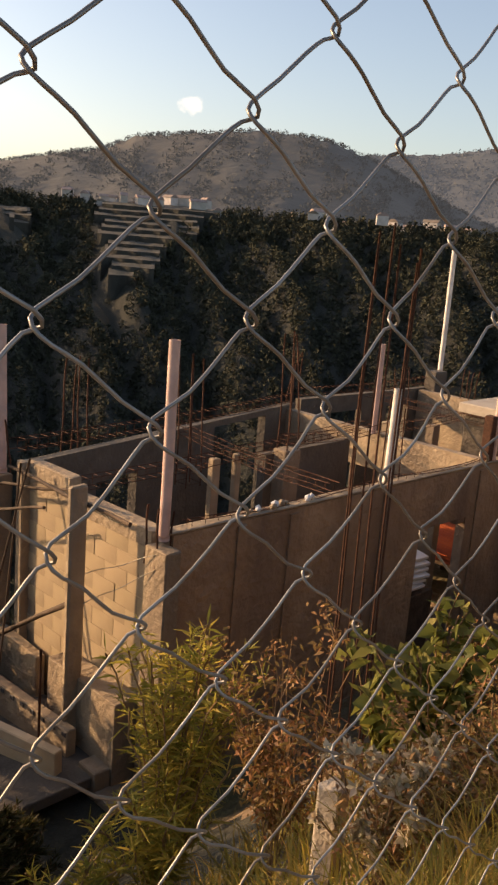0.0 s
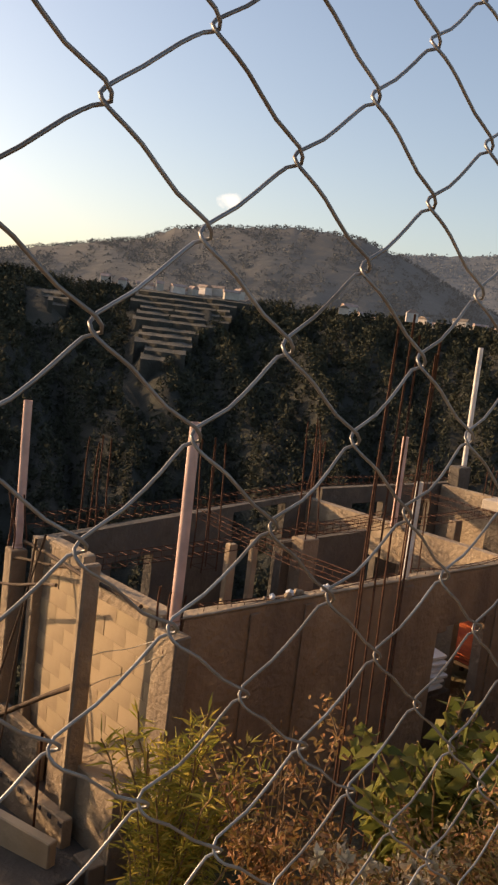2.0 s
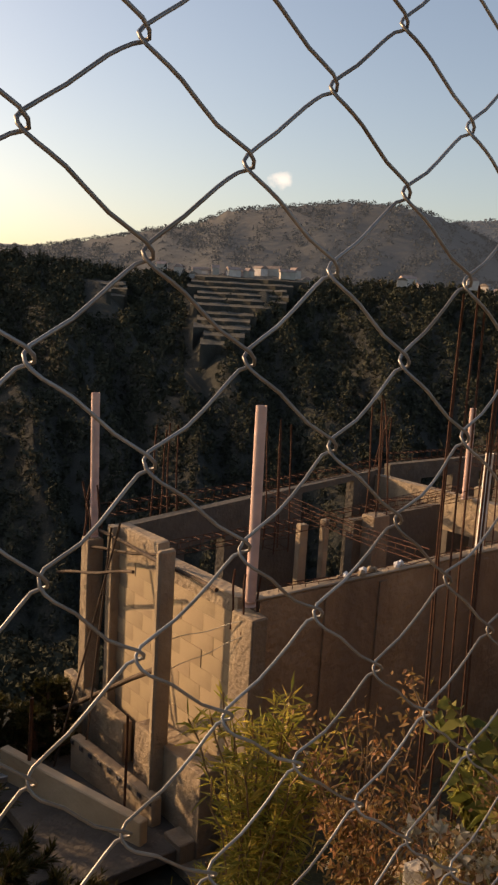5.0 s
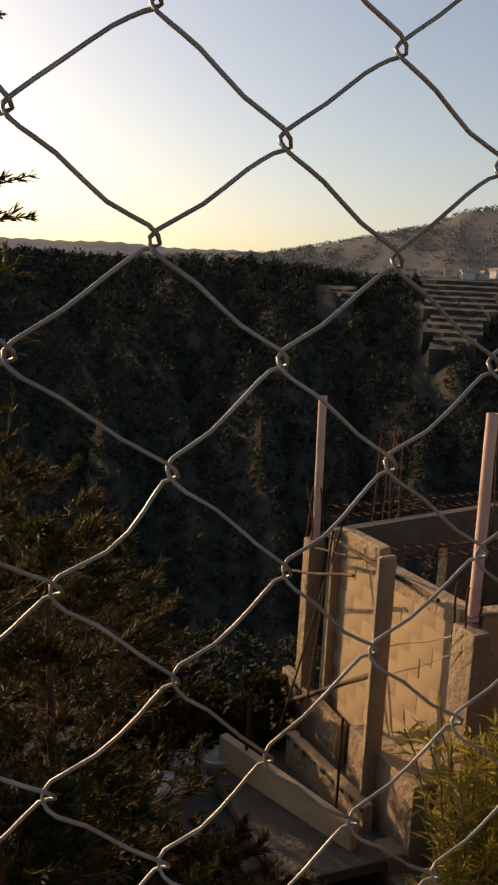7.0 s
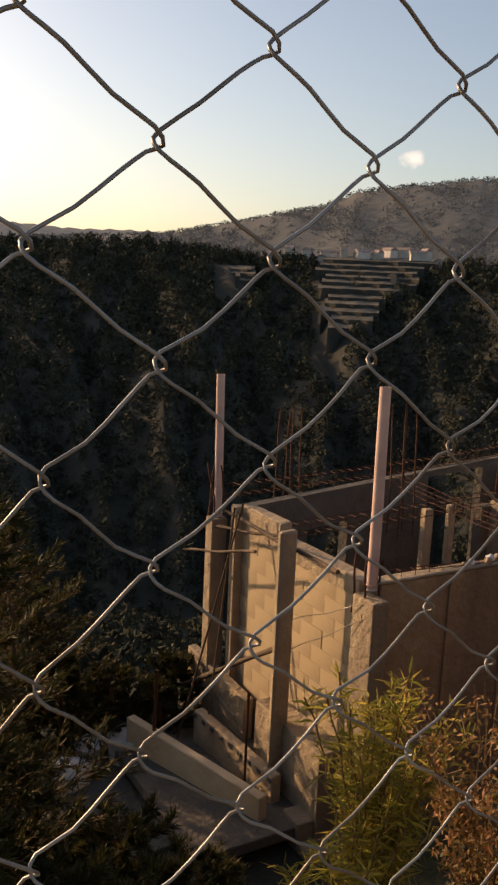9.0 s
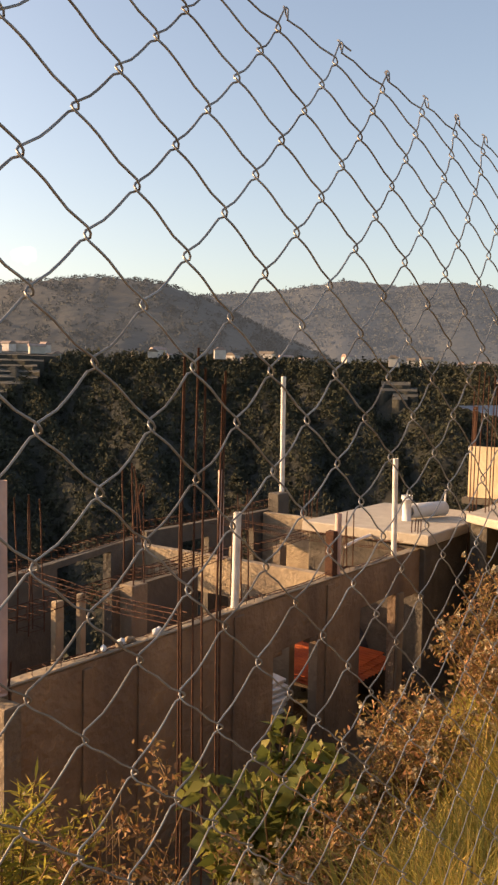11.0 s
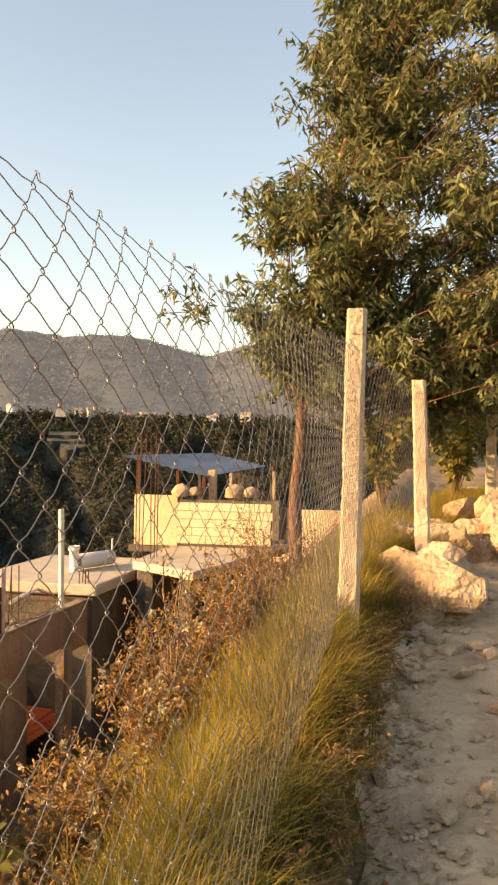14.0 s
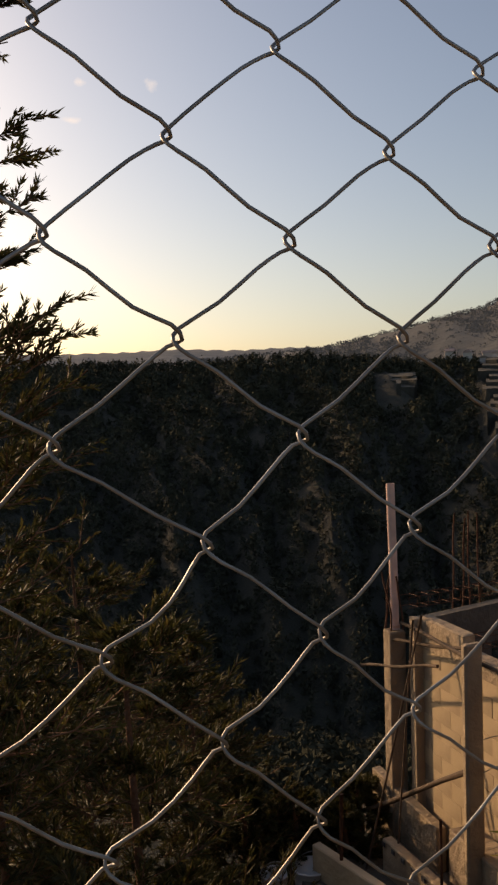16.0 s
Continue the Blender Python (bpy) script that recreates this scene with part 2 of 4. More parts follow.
def leaves(name, base, way, length, width, material, parent=None, droop=0.0, label=""):
    """Folded lance-shaped leaves: base points, directions, lengths, widths."""
    n = len(base)
    way = way / (np.linalg.norm(way, axis=1)[:, None] + 1e-9)
    rnd = R.normal(0, 1, (n, 3))
    side = np.cross(way, rnd)
    side /= np.linalg.norm(side, axis=1)[:, None] + 1e-9
    up = np.cross(side, way)
    L = np.broadcast_to(length, n)[:, None]
    W = np.broadcast_to(width, n)[:, None]
    mid = base + way * L * .45
    tip = base + way * L + np.array([0, 0, -1.0]) * droop * L
    v = np.stack([base, mid + side * W * .5 + up * W * .15, tip, mid - side * W * .5 + up * W * .15], 1).reshape(-1, 3)
    me = bpy.data.meshes.new(name)
    k = np.arange(n)[:, None] * 4
    tri = np.concatenate([k + [0, 1, 2], k + [0, 2, 3]], 1).reshape(-1, 3)
    me.vertices.add(len(v))
    me.vertices.foreach_set("co", v.ravel())
    me.loops.add(tri.size)
    me.loops.foreach_set("vertex_index", tri.ravel().astype(np.int32))
    me.polygons.add(len(tri))
    me.polygons.foreach_set("loop_start", np.arange(len(tri), dtype=np.int32) * 3)
    me.update(calc_edges=True)
    me.validate()
    me.materials.append(material)
    ob = new(name, me)
    if parent is not None:
        ob.parent = parent
    if label:
        ob["label"] = label
    return ob


def unit(n):
    d = R.normal(0, 1, (n, 3))
    return d / np.linalg.norm(d, axis=1)[:, None]


# ---- terrain ----
def smooth(a, b, x):
    t = np.clip((x - a) / (b - a), 0, 1)
    return t * t * (3 - 2 * t)


AZ1, EL1 = [-60, -20, 0, 5, 12, 17, 20, 25, 28, 30.5, 34, 40, 46, 52, 57, 66, 77, 90, 120], [2, 2.1, 2.2, 2.2, 2.1, 2.0, 2.3, 2.3, 2.0, 1.7, 1.9, 2.0, 1.9, 1.85, 1.7, 1.5, 1.4, 1.3, 1.0]
AZ2, EL2 = [-60, 0, 14.5, 20.5, 24.8, 28, 30.5, 33, 35.2, 37, 40.6, 45, 47, 49.3, 52, 55, 58, 62, 66], [2.0, 2.2, 2.3, 2.8, 3.1, 3.8, 4.3, 4.9, 5.3, 6.2, 6.7, 7.2, 7.15, 6.95, 6.1, 4.7, 3.3, 1.6, 0.0]
AZ3, EL3 = [-60, -10, 2, 8, 14, 20, 30, 48, 52, 56.5, 58.9, 61.5, 65.3, 66.8, 69, 70.7, 74.5, 77.7, 80, 86, 92, 120], [2.8, 3.0, 3.3, 3.1, 3.3, 3.2, 3.3, 5.9, 6.3, 6.5, 6.95, 7.3, 6.98, 7.2, 7.15, 6.9, 5.9, 6.8, 6.95, 7.1, 6.3, 5.0]


def path_z(x):
    return np.clip(.075 * (x - 2), 0, .75)


def ground_z(x, y):
    """Height of the land."""
    x, y = np.asarray(x, float), np.asarray(y, float)
    r = np.hypot(x, y) + 1e-6
    az = np.degrees(np.arctan2(x, y))
    p = path_z(x)
    berm = p + .20 * smooth(-.16, .16, y)
    slope = np.interp(y, [.35, 1.2, 3.0, 5.0, 13.0, 30.0], [0, -.75, -2.6, -4.35, -4.35, -12.0])
    near = berm + np.where(y > .35, slope - smooth(.5, 6, y) * p, 0)
    near = near + .02 * np.sin(x * 3.1 + 1) * np.sin(y * 2.7)
    # the bank falls away behind the yard and the houses
    near = near - .95 * np.maximum(y - 9.0 - .27 * np.clip(x - 5, 0, 7), 0)
    e1 = np.interp(az, AZ1, EL1)
    top1 = 1.5 + 380 * np.tan(np.radians(e1))
    far = np.interp(r, [30, 60, 140], [-12, -28, -58])
    far = np.where(r > 140, -58 + (top1 + 58) * np.clip((r - 140) / 240, 0, 1) ** .85, far)
    far = np.where(r > 380, top1 - 6 * smooth(380, 520, r), far)
    rough = 4 * np.sin(az * .9 + r * .021) * np.sin(r * .033 + az * .31) + 2.5 * np.sin(az * 2.3) * np.sin(r * .07)
    far = far + rough * smooth(60, 200, r) * (1 - smooth(330, 380, r))
    w = smooth(22, 60, r) * (y > .35)
    back = p + .2
    return np.where(y > .35, near * (1 - w) + far * w, np.where(r > 22, back, near))


azs = np.concatenate([np.arange(-180, -30, 6), np.arange(-30, 100, 1.0), np.arange(100, 180, 6)])
rad = np.concatenate([[.12], np.geomspace(.3, 30, 90), np.geomspace(32, 620, 70), [900, 1500, 2500, 4000]])
A2, R2 = np.meshgrid(np.radians(azs), rad)
gx, gy = R2 * np.sin(A2), R2 * np.cos(A2)
# the bed under the path lies lower than its sandy top
gz = ground_z(gx, gy) - .07 * np.clip((-.16 - .05 * np.clip(gx - 5, 0, 9) - gy) / .12, 0, 1) * ((gx > -5) & (gx < 17) & (gy > -3.4))
na, nr = len(azs), len(rad)
gv = np.stack([gx, gy, gz], -1).reshape(-1, 3)
gf = [(i * na + k, i * na + (k + 1) % na, (i + 1) * na + (k + 1) % na, (i + 1) * na + k) for i in range(nr - 1) for k in range(na)]
gv = np.vstack([gv, [[0, 0, float(ground_z(0, 0))]]])
gf += [(len(gv) - 1, (k + 1) % na, k) for k in range(na)]
ground = raw("ground", gv, [f[::-1] for f in gf], M_GROUND, smooth=True)
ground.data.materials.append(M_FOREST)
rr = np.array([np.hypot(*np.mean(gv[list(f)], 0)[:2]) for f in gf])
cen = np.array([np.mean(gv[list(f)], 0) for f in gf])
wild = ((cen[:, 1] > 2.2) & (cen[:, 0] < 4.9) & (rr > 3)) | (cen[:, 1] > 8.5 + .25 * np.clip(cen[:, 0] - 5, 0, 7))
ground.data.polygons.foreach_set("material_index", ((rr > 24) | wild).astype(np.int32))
tagged(ground, "dry earth slope falling into a dark wooded valley", "ground", kind="structure")

# path: a sheet of its own a little above the soil
px_, py_ = np.meshgrid(np.linspace(-4, 16, 161), np.linspace(-3.2, -.13, 40))
edge = -.13 + .06 * np.sin(px_ * 2.1) + .05 * np.sin(px_ * 5.3 + 1)
py_ = py_ + (edge + .13) * (py_ + 3.2) / 3.07 - .05 * np.clip(px_ - 5, 0, 9)
pz = ground_z(px_, py_) + .014 + .010 * np.sin(px_ * 7 + py_ * 3) * np.sin(py_ * 6) + .007 * R.normal(0, 1, px_.shape)
pf = [(i * 161 + k, i * 161 + k + 1, (i + 1) * 161 + k + 1, (i + 1) * 161 + k) for i in range(39) for k in range(160)]
tagged(raw("pavement", np.stack([px_, py_, pz], -1).reshape(-1, 3), pf, M_PATH, smooth=True), "pale sandy footpath strewn with small stones", "path", kind="structure")


def ridge(name, az, el, r, material, label, base=-20, depth=500):
    a = np.linspace(az[0], az[-1], 420)
    e = np.interp(a, az, el) + .05 * np.sin(a * 5.1) + .035 * np.sin(a * 13.7 + 1) + .02 * np.sin(a * 29.0)
    e_low = np.interp(a, az, el)
    rows = []
    for k, (f, dr) in enumerate(((0, -depth), (.18, -depth * .72), (.4, -depth * .5), (.62, -depth * .32), (.8, -depth * .17), (.93, -depth * .07), (1, 0), (.8, depth * .3), (.2, depth))):
        wob = 1 + .05 * np.sin(a * .6 + k * 2) + .02 * np.sin(a * 1.7 + k * 5)
        rad_ = r + dr * wob
        top = 1.5 + r * np.tan(np.radians(e if f == 1 else e_low))
        z = base + (top - base) * f + (0 if f in (0, 1) else 1) * (2.5 * np.sin(a * .7 + k) + 1.0 * np.sin(a * 2.1 + 2 * k))
        rows.append(np.stack([rad_ * np.sin(np.radians(a)), rad_ * np.cos(np.radians(a)), z], -1))
    v = np.concatenate(rows)
    n = len(a)
    f = [(i * n + k, i * n + k + 1, (i + 1) * n + k + 1, (i + 1) * n + k) for i in range(len(rows) - 1) for k in range(n - 1)]
    return tagged(raw(name, v, f, material, smooth=True), label, "hill", kind="structure")


# both ridges emit a little, in place of real haze before them
ridge("backdrop", AZ2, EL2, 1000, M_HILL, "broad wooded hill with scattered fields, haze put in as emission")
ridge("backdrop", AZ3, EL3, 1900, M_HILL2, "distant mountain ridges paled by haze put in as emission", depth=700)


def crowns(name, pos, size, m, material, label, category="trees", taper=.55):
    """Many small tree crowns in one mesh, each a loose cloud of m leafy facets."""
    n = len(pos)
    q = unit(n * m).reshape(n, m, 3) * R.uniform(.15, 1, (n, m, 1)) ** .5
    q[..., :2] *= (1 - taper * (q[..., 2:] + 1) / 2) * 1.2
    facet = R.normal(0, 1, (n, m, 3, 3)) * (.24 * size.mean(1))[:, None, None, None]
    v = (pos[:, None] + q * size[:, None])[:, :, None] + facet
    k = n * m
    me = bpy.data.meshes.new(name)
    me.vertices.add(3 * k)
    me.vertices.foreach_set("co", v.ravel())
    me.loops.add(3 * k)
    me.loops.foreach_set("vertex_index", np.arange(3 * k, dtype=np.int32))
    me.polygons.add(k)
    me.polygons.foreach_set("loop_start", np.arange(k, dtype=np.int32) * 3)
    me.update(calc_edges=True)
    me.materials.append(material)
    return tagged(new(name, me), label, category, kind="stuff")


def polar(az, r, z):
    return np.stack([r * np.sin(np.radians(az)), r * np.cos(np.radians(az)), z], -1)


n = 27000
az = R.uniform(-16, 98, n)
r = 384 - 254 * R.uniform(0, 1, n) ** 1.2
hole = ((az > 34.7) & (az < 37.0 + 6 * np.clip((r - 262) / 110, 0, 1)) & (r > 240) & (R.uniform(0, 1, n) < .97)) | ((az > 28) & (az < 31) & (r > 305) & (r < 355)) | ((az > 63.8) & (az < 66.6) & (r > 312) & (r < 348))
az, r = np.concatenate([az[~hole], R.uniform(-16, 98, 11000)]), np.concatenate([r[~hole], 58 + 76 * R.uniform(0, 1, 11000) ** .7])
n = len(az)
x, y = r * np.sin(np.radians(az)), r * np.cos(np.radians(az))
s = R.uniform(.8, 1.9, n) * np.maximum(r / 320, .45) ** .5
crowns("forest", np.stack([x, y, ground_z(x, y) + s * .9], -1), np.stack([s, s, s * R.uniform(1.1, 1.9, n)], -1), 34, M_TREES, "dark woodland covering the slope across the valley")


def on_ridge(az, f, azs_, els, r, base=-20, depth=500):
    """Points on the face of a ridge, f of the way up."""
    dr = np.interp(f, [0, .18, .4, .62, .8, .93, 1], np.array([-1, -.72, -.5, -.32, -.17, -.07, 0]) * depth)
    return polar(az, r + dr, base + (1.5 + r * np.tan(np.radians(np.interp(az, azs_, els))) - base) * f)


n = 9000
az, f = R.uniform(8, 63, n), np.concatenate([R.uniform(.25, 1, n - 700), np.full(700, 1.0)])
wood = np.sin(az * .8 + f * 7) + np.sin(az * 2.3 - f * 11) + R.normal(0, .7, n) > -.2
az, f = az[wood | (f == 1)], f[wood | (f == 1)]
s = R.uniform(1.4, 3.6, len(az)) * np.where(f == 1, .8, 1)
crowns("forest", on_ridge(az, f, AZ2, EL2, 1000) + np.stack([0 * s, 0 * s, s * .5], -1), np.stack([s * 1.5, s * 1.5, s], -1), 16, M_HILLT, "woods scattered over the hill, haze put in as emission", taper=.3)
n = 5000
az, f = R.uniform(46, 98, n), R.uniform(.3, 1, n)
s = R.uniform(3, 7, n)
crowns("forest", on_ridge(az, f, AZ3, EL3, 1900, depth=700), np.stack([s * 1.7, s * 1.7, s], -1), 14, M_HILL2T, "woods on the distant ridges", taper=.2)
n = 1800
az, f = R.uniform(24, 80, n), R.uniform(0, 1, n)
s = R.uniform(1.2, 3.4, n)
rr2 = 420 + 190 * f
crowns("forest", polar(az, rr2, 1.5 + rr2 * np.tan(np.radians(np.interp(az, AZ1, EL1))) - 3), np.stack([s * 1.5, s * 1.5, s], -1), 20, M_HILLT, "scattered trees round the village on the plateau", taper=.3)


# terraced fields: steps cut into the slope
def terrace(az0, az1, r0, r1, steps, taper):
    th = empty("terraced_field", label="bare terraced field cut in steps into the far slope", category="field")
    for k in range(steps):
        ra, rb = r0 + (r1 - r0) * k / steps, r0 + (r1 - r0) * (k + 1) / steps
        sh = (1 - k / steps) ** 1.3
        a = np.linspace(az0 + .9 * sh + .35 * math.sin(k * 2.1), az1 - taper * sh + .5 * math.sin(k * 1.3), 24)
        w = 1.5 * np.sin(a * 1.9 + k) + .8 * np.sin(a * 4.3 + 2 * k)
        z0 = float(np.mean(ground_z(*polar(a, rb, a * 0).T[:2]))) + 3.0
        m = len(a)
        for name, rows_, material in (("step", ((ra + w + 1.2, z0 - 1.5), (rb + 5 + w, z0)), M_TERR), ("riser", ((ra + w - .5, z0 - 9), (ra + w + 1.2, z0 - 1.5)), M_RISER)):
            v = np.concatenate([polar(a, rad_, z + 0 * a) for rad_, z in rows_])
            raw(name, v, [(q, m + q, m + q + 1, q + 1) for q in range(m - 1)], material, th)


terrace(34.9, 42.7, 262, 372, 11, 5.0)
terrace(28.6, 31.4, 318, 352, 5, 1.6)
terrace(64.0, 66.5, 318, 345, 4, .6)


def house(px__, w, d, h, turn, wallm=M_HOUSE):
    th = empty("house", Matrix.Translation(px__) @ Matrix.Rotation(turn, 4, "Z"), "small plain village house with a low roof across the valley", "house", "village houses")
    part("wall", box((0, 0, h / 2), (w, d, h), .05), wallm, th)
    b = box((0, 0, h + .25), (w * 1.12, d * 1.12, .5), .05)
    for v in b.verts:
        if v.co.z > h + .2:
            v.co.y *= .35
            v.co.z += h * .22
    part("roof", b, M_ROOF, th)
    for k in (-.25, .25):
        part("window", box((w * k, -d / 2 - .03, h * .5), (w * .16, .12, h * .3), 0), M_DARKCLOTH, th)


for k in range(46):
    if k < 20:
        az_, r_ = R.uniform(31.5, 44), R.uniform(372, 400)
    else:
        az_, r_ = R.uniform(45, 78), R.uniform(370, 420)
    p = polar(az_, r_, 0.0)
    h_ = R.uniform(2.0, 4.2)
    house((p[0], p[1], 1.5 + r_ * math.tan(radians(float(np.interp(az_, AZ1, EL1)))) - 1.0 + R.uniform(-1, 3)), R.uniform(3, 7), R.uniform(3, 5), h_, R.uniform(0, 3))


# ---- chain-link fence ----
CELL_W, CELL_H, X0, Z0, LEAN = 0.085, 0.06906, 0.1629, 1.5092, 0.0946


def fence_y(x, z):
    """The mesh curls outwards at the top, bellies in and out along the path, and follows it past the first post."""
    y = LEAN * (z - 1.5) if z > 1.42 else LEAN * -.08 + .022 * (1 - math.exp((z - 1.42) / .25))
    y += float(np.interp(z, [1.58, 1.613, 1.647, 1.682, 1.716, 1.751, 1.785], [0, .003, .008, .0135, .0215, .0335, .040])) * float(np.interp(x, [.1, .35, 1.8, 4], [.35, 1, 1, 0]))
    y += float(np.interp(x, [.60, .72, .81, .90, .99, 1.24, 1.33, 1.41, 1.50, 1.6, 3.6], [0, -.006, -.011, -.016, -.020, -.027, -.036, -.045, -.055, -.06, 0]))
    return y if x < 4.95 else y - .15 * (x - 4.95)


def fence_top(x):
    return float(np.interp(x, [-2, 1.6, 2.1, 4.4, 5.0, 7.3], [1.757, 1.757, 1.80, 1.99, 2.02, 1.90]))


fence = empty("chain_link_fence", label="rusting galvanised chain-link fence with a ragged top edge", category="fence")


def link_wire(i, near):
    """One zigzag wire between lattice columns i and i + 1, in a flattened spiral."""
    xa = X0 + i * CELL_W / 2
    top = fence_top(xa)
    j0 = math.floor((Z0 - top) / (CELL_H / 2)) + 1
    j1 = math.ceil((Z0 - (float(ground_z(xa, .1)) + (.22 if xa < 1.4 else .42))) / (CELL_H / 2))
    pts, e, d = [], .0016, .0028
    for j in range(j0, j1):
        z = Z0 - j * CELL_H / 2 + R.normal(0, .0005)
        right = (i + j) % 2 != 0
        x = xa + (CELL_W / 2 + e if right else -e) + R.normal(0, .0004)
        s = 1 if right else -1
        # the wire comes in, turns round its neighbour and goes out on the other side
        turn = ((-.0042, .0048, -1), (0, 0, 0), (-.0047, -.0022, 1)) if right else ((-.0030, .0046, -1), (0, 0, 0), (-.0042, -.0048, 1))
        for fx, fz, fy in turn:
            pts.append((x + s * fx, fy * d * s, z + fz))
        if near:
            # the strand that rises to the right bows upwards, least where the mesh hangs slack
            bow = .0004 + .0032 * min(max((z - 1.44) / .12, 0), 1) * min(max((.45 - x) / .25, .2), 1) if right else .0008
            for q in (.33, .67):
                pts.append((x - s * (CELL_W / 2) * q, d * s * (1 - .25 * q), z - CELL_H / 2 * q + bow * 4 * q * (1 - q) * 1.1))
    # two strand ends meet in a knuckle: one short and steep, one long, with cut tails
    odd = (i + j0) % 2
    x, z = xa + (CELL_W / 2 if odd else 0), Z0 - j0 * CELL_H / 2
    px, pz = x + (-.066 if odd else .019), z + .025 + R.normal(0, .0016)
    if odd:
        head = [(px - .006 + R.normal(0, .002), -.003, pz - .012), (px - .002, -.003, pz - .001), (px + .001, .001, pz + .0025), (px + .005, .003, pz - .006), (px + .022, .002, z + .0165), (x - .020, .001, z + .0085)]
    else:
        head = [(px + .010 + R.normal(0, .004), .002, pz + .001 + R.normal(0, .002)), (px + .003, .003, pz + .002), (px - .001, .001, pz + .001), (px - .006, -.002, pz - .004)]
    pts = head + pts
    P = np.array(pts)
    if near:
        Q = np.vstack([P[:1], P, P[-1:]])
        a, b_, c, d_ = Q[:-3], Q[1:-2], Q[2:-1], Q[3:]
        mid = (9 * (b_ + c) - a - d_) / 16
        P = np.vstack([np.stack([b_, mid], 1).reshape(-1, 3), P[-1:]])
    # a slack patch where the strands are drawn together
    P[:, 0] += .013 * np.clip((.15 - P[:, 0]) / .09, 0, 1) * np.clip((1.47 - P[:, 2]) / .05, 0, 1)
    P[:, 1] += [fence_y(a, c) for a, _, c in P]
    v, f = tube_data(P, np.interp(P[:, 2], [1.42, 1.52], [.00068, .0008]) if near else .0010, 6 if near else 4)
    raw("wire", v, f, M_WIRE, fence, smooth=True)


for i in range(math.floor((-1.3 - X0) / (CELL_W / 2)), math.floor((7.2 - X0) / (CELL_W / 2))):
    link_wire(i, X0 + i * CELL_W / 2 < 2.2)


def fence_post(base, top, w, label):
    th = empty("fence_post", Matrix.Translation(base), label, "post", "fence posts")
    d = Vector(top) - Vector(base)
    b = box((0, 0, .5), (w, w, 1), 0)
    bmesh.ops.subdivide_edges(b, edges=[e for e in b.edges if abs(e.verts[0].co.z - e.verts[1].co.z) > .5], cuts=10)
    bmesh.ops.bevel(b, geom=[e for e in b.edges if abs(e.verts[0].co.z - e.verts[1].co.z) > .01], offset=w * .14, segments=1, affect="EDGES")
    for v in b.verts:
        t = v.co.z
        v.co.xy *= 1.08 - .12 * t
        v.co += Vector(R.normal(0, .0022, 3))
        v.co = Vector((v.co.x + d.x * t, v.co.y + d.y * t, d.z * t))
    part("shaft", b, M_POST, th)
    for t in (.25, .5, .75, .93):
        c = d * t
        a = np.linspace(0, 2 * np.pi, 9)
        q = w * .58
        pts = [(c.x + q * math.cos(k), c.y + q * math.sin(k), c.z + .004 * math.sin(3 * k)) for k in a]
        tube("tie_wire", pts, .0016, M_WIRE, th, 4)


fence_post((5.02, .11, .15), (5.025, .07, 2.26), .112, "leaning pale concrete fence post in tall grass")
fence_post((7.25, -.28, .45), (7.24, -.23, 2.02), .115, "upright pale concrete fence post beside the boulders")
fence_post((10.6, -1.0, .5), (10.6, -1.0, 2.2), .115, "pale concrete fence post farther along the path")

# ---- the unfinished building ----
BM = Matrix.Translation((5.12, 5.79, -1.32)) @ Matrix.Rotation(radians(-0.84), 4, "Z") @ Matrix.Diagonal((1.063, 1, 1.01, 1))
GZ = -2.95  # its ground, below the wall tops


def wall_panel(name, u0, u1, z0, z1, v0, thick, material, parent, holes=()):
    """An upright panel along u with rectangular holes (u0, u1, z0, z1), cut through its thickness."""
    us = sorted({u0, u1, *[h[0] for h in holes], *[h[1] for h in holes], *np.linspace(u0, u1, max(2, int((u1 - u0) / .5)))[1:-1]})
    zs = sorted({z0, z1, *[h[2] for h in holes], *[h[3] for h in holes]})
    b = bmesh.new()
    fr = {}

    def vert(u, v, z):
        k = (round(u, 4), round(v, 4), round(z, 4))
        if k not in fr:
            fr[k] = b.verts.new((u, v, z))
        return fr[k]
    full = lambda u, z: u0 < u < u1 and z0 < z < z1 and not any(h[0] < u < h[1] and h[2] < z < h[3] for h in holes)
    for a, c in zip(us, us[1:]):
        for d, e in zip(zs, zs[1:]):
            if not full((a + c) / 2, (d + e) / 2):
                continue
            w = v0 + thick
            b.faces.new([vert(a, v0, d), vert(c, v0, d), vert(c, v0, e), vert(a, v0, e)])
            b.faces.new([vert(a, w, e), vert(c, w, e), vert(c, w, d), vert(a, w, d)])
            k = 1e-3
            if not full(a - k, (d + e) / 2):
                b.faces.new([vert(a, v0, d), vert(a, v0, e), vert(a, w, e), vert(a, w, d)])
            if not full(c + k, (d + e) / 2):
                b.faces.new([vert(c, v0, e), vert(c, v0, d), vert(c, w, d), vert(c, w, e)])
            if not full((a + c) / 2, d - k):
                b.faces.new([vert(a, v0, d), vert(a, w, d), vert(c, w, d), vert(c, v0, d)])
            if not full((a + c) / 2, e + k):
                b.faces.new([vert(a, v0, e), vert(c, v0, e), vert(c, w, e), vert(a, w, e)])
    bmesh.ops.bevel(b, geom=[e for e in b.edges if len(e.link_faces) == 2 and e.calc_face_angle(0) > 1], offset=.012, segments=1, affect="EDGES")
    return part(name, b, material, parent)


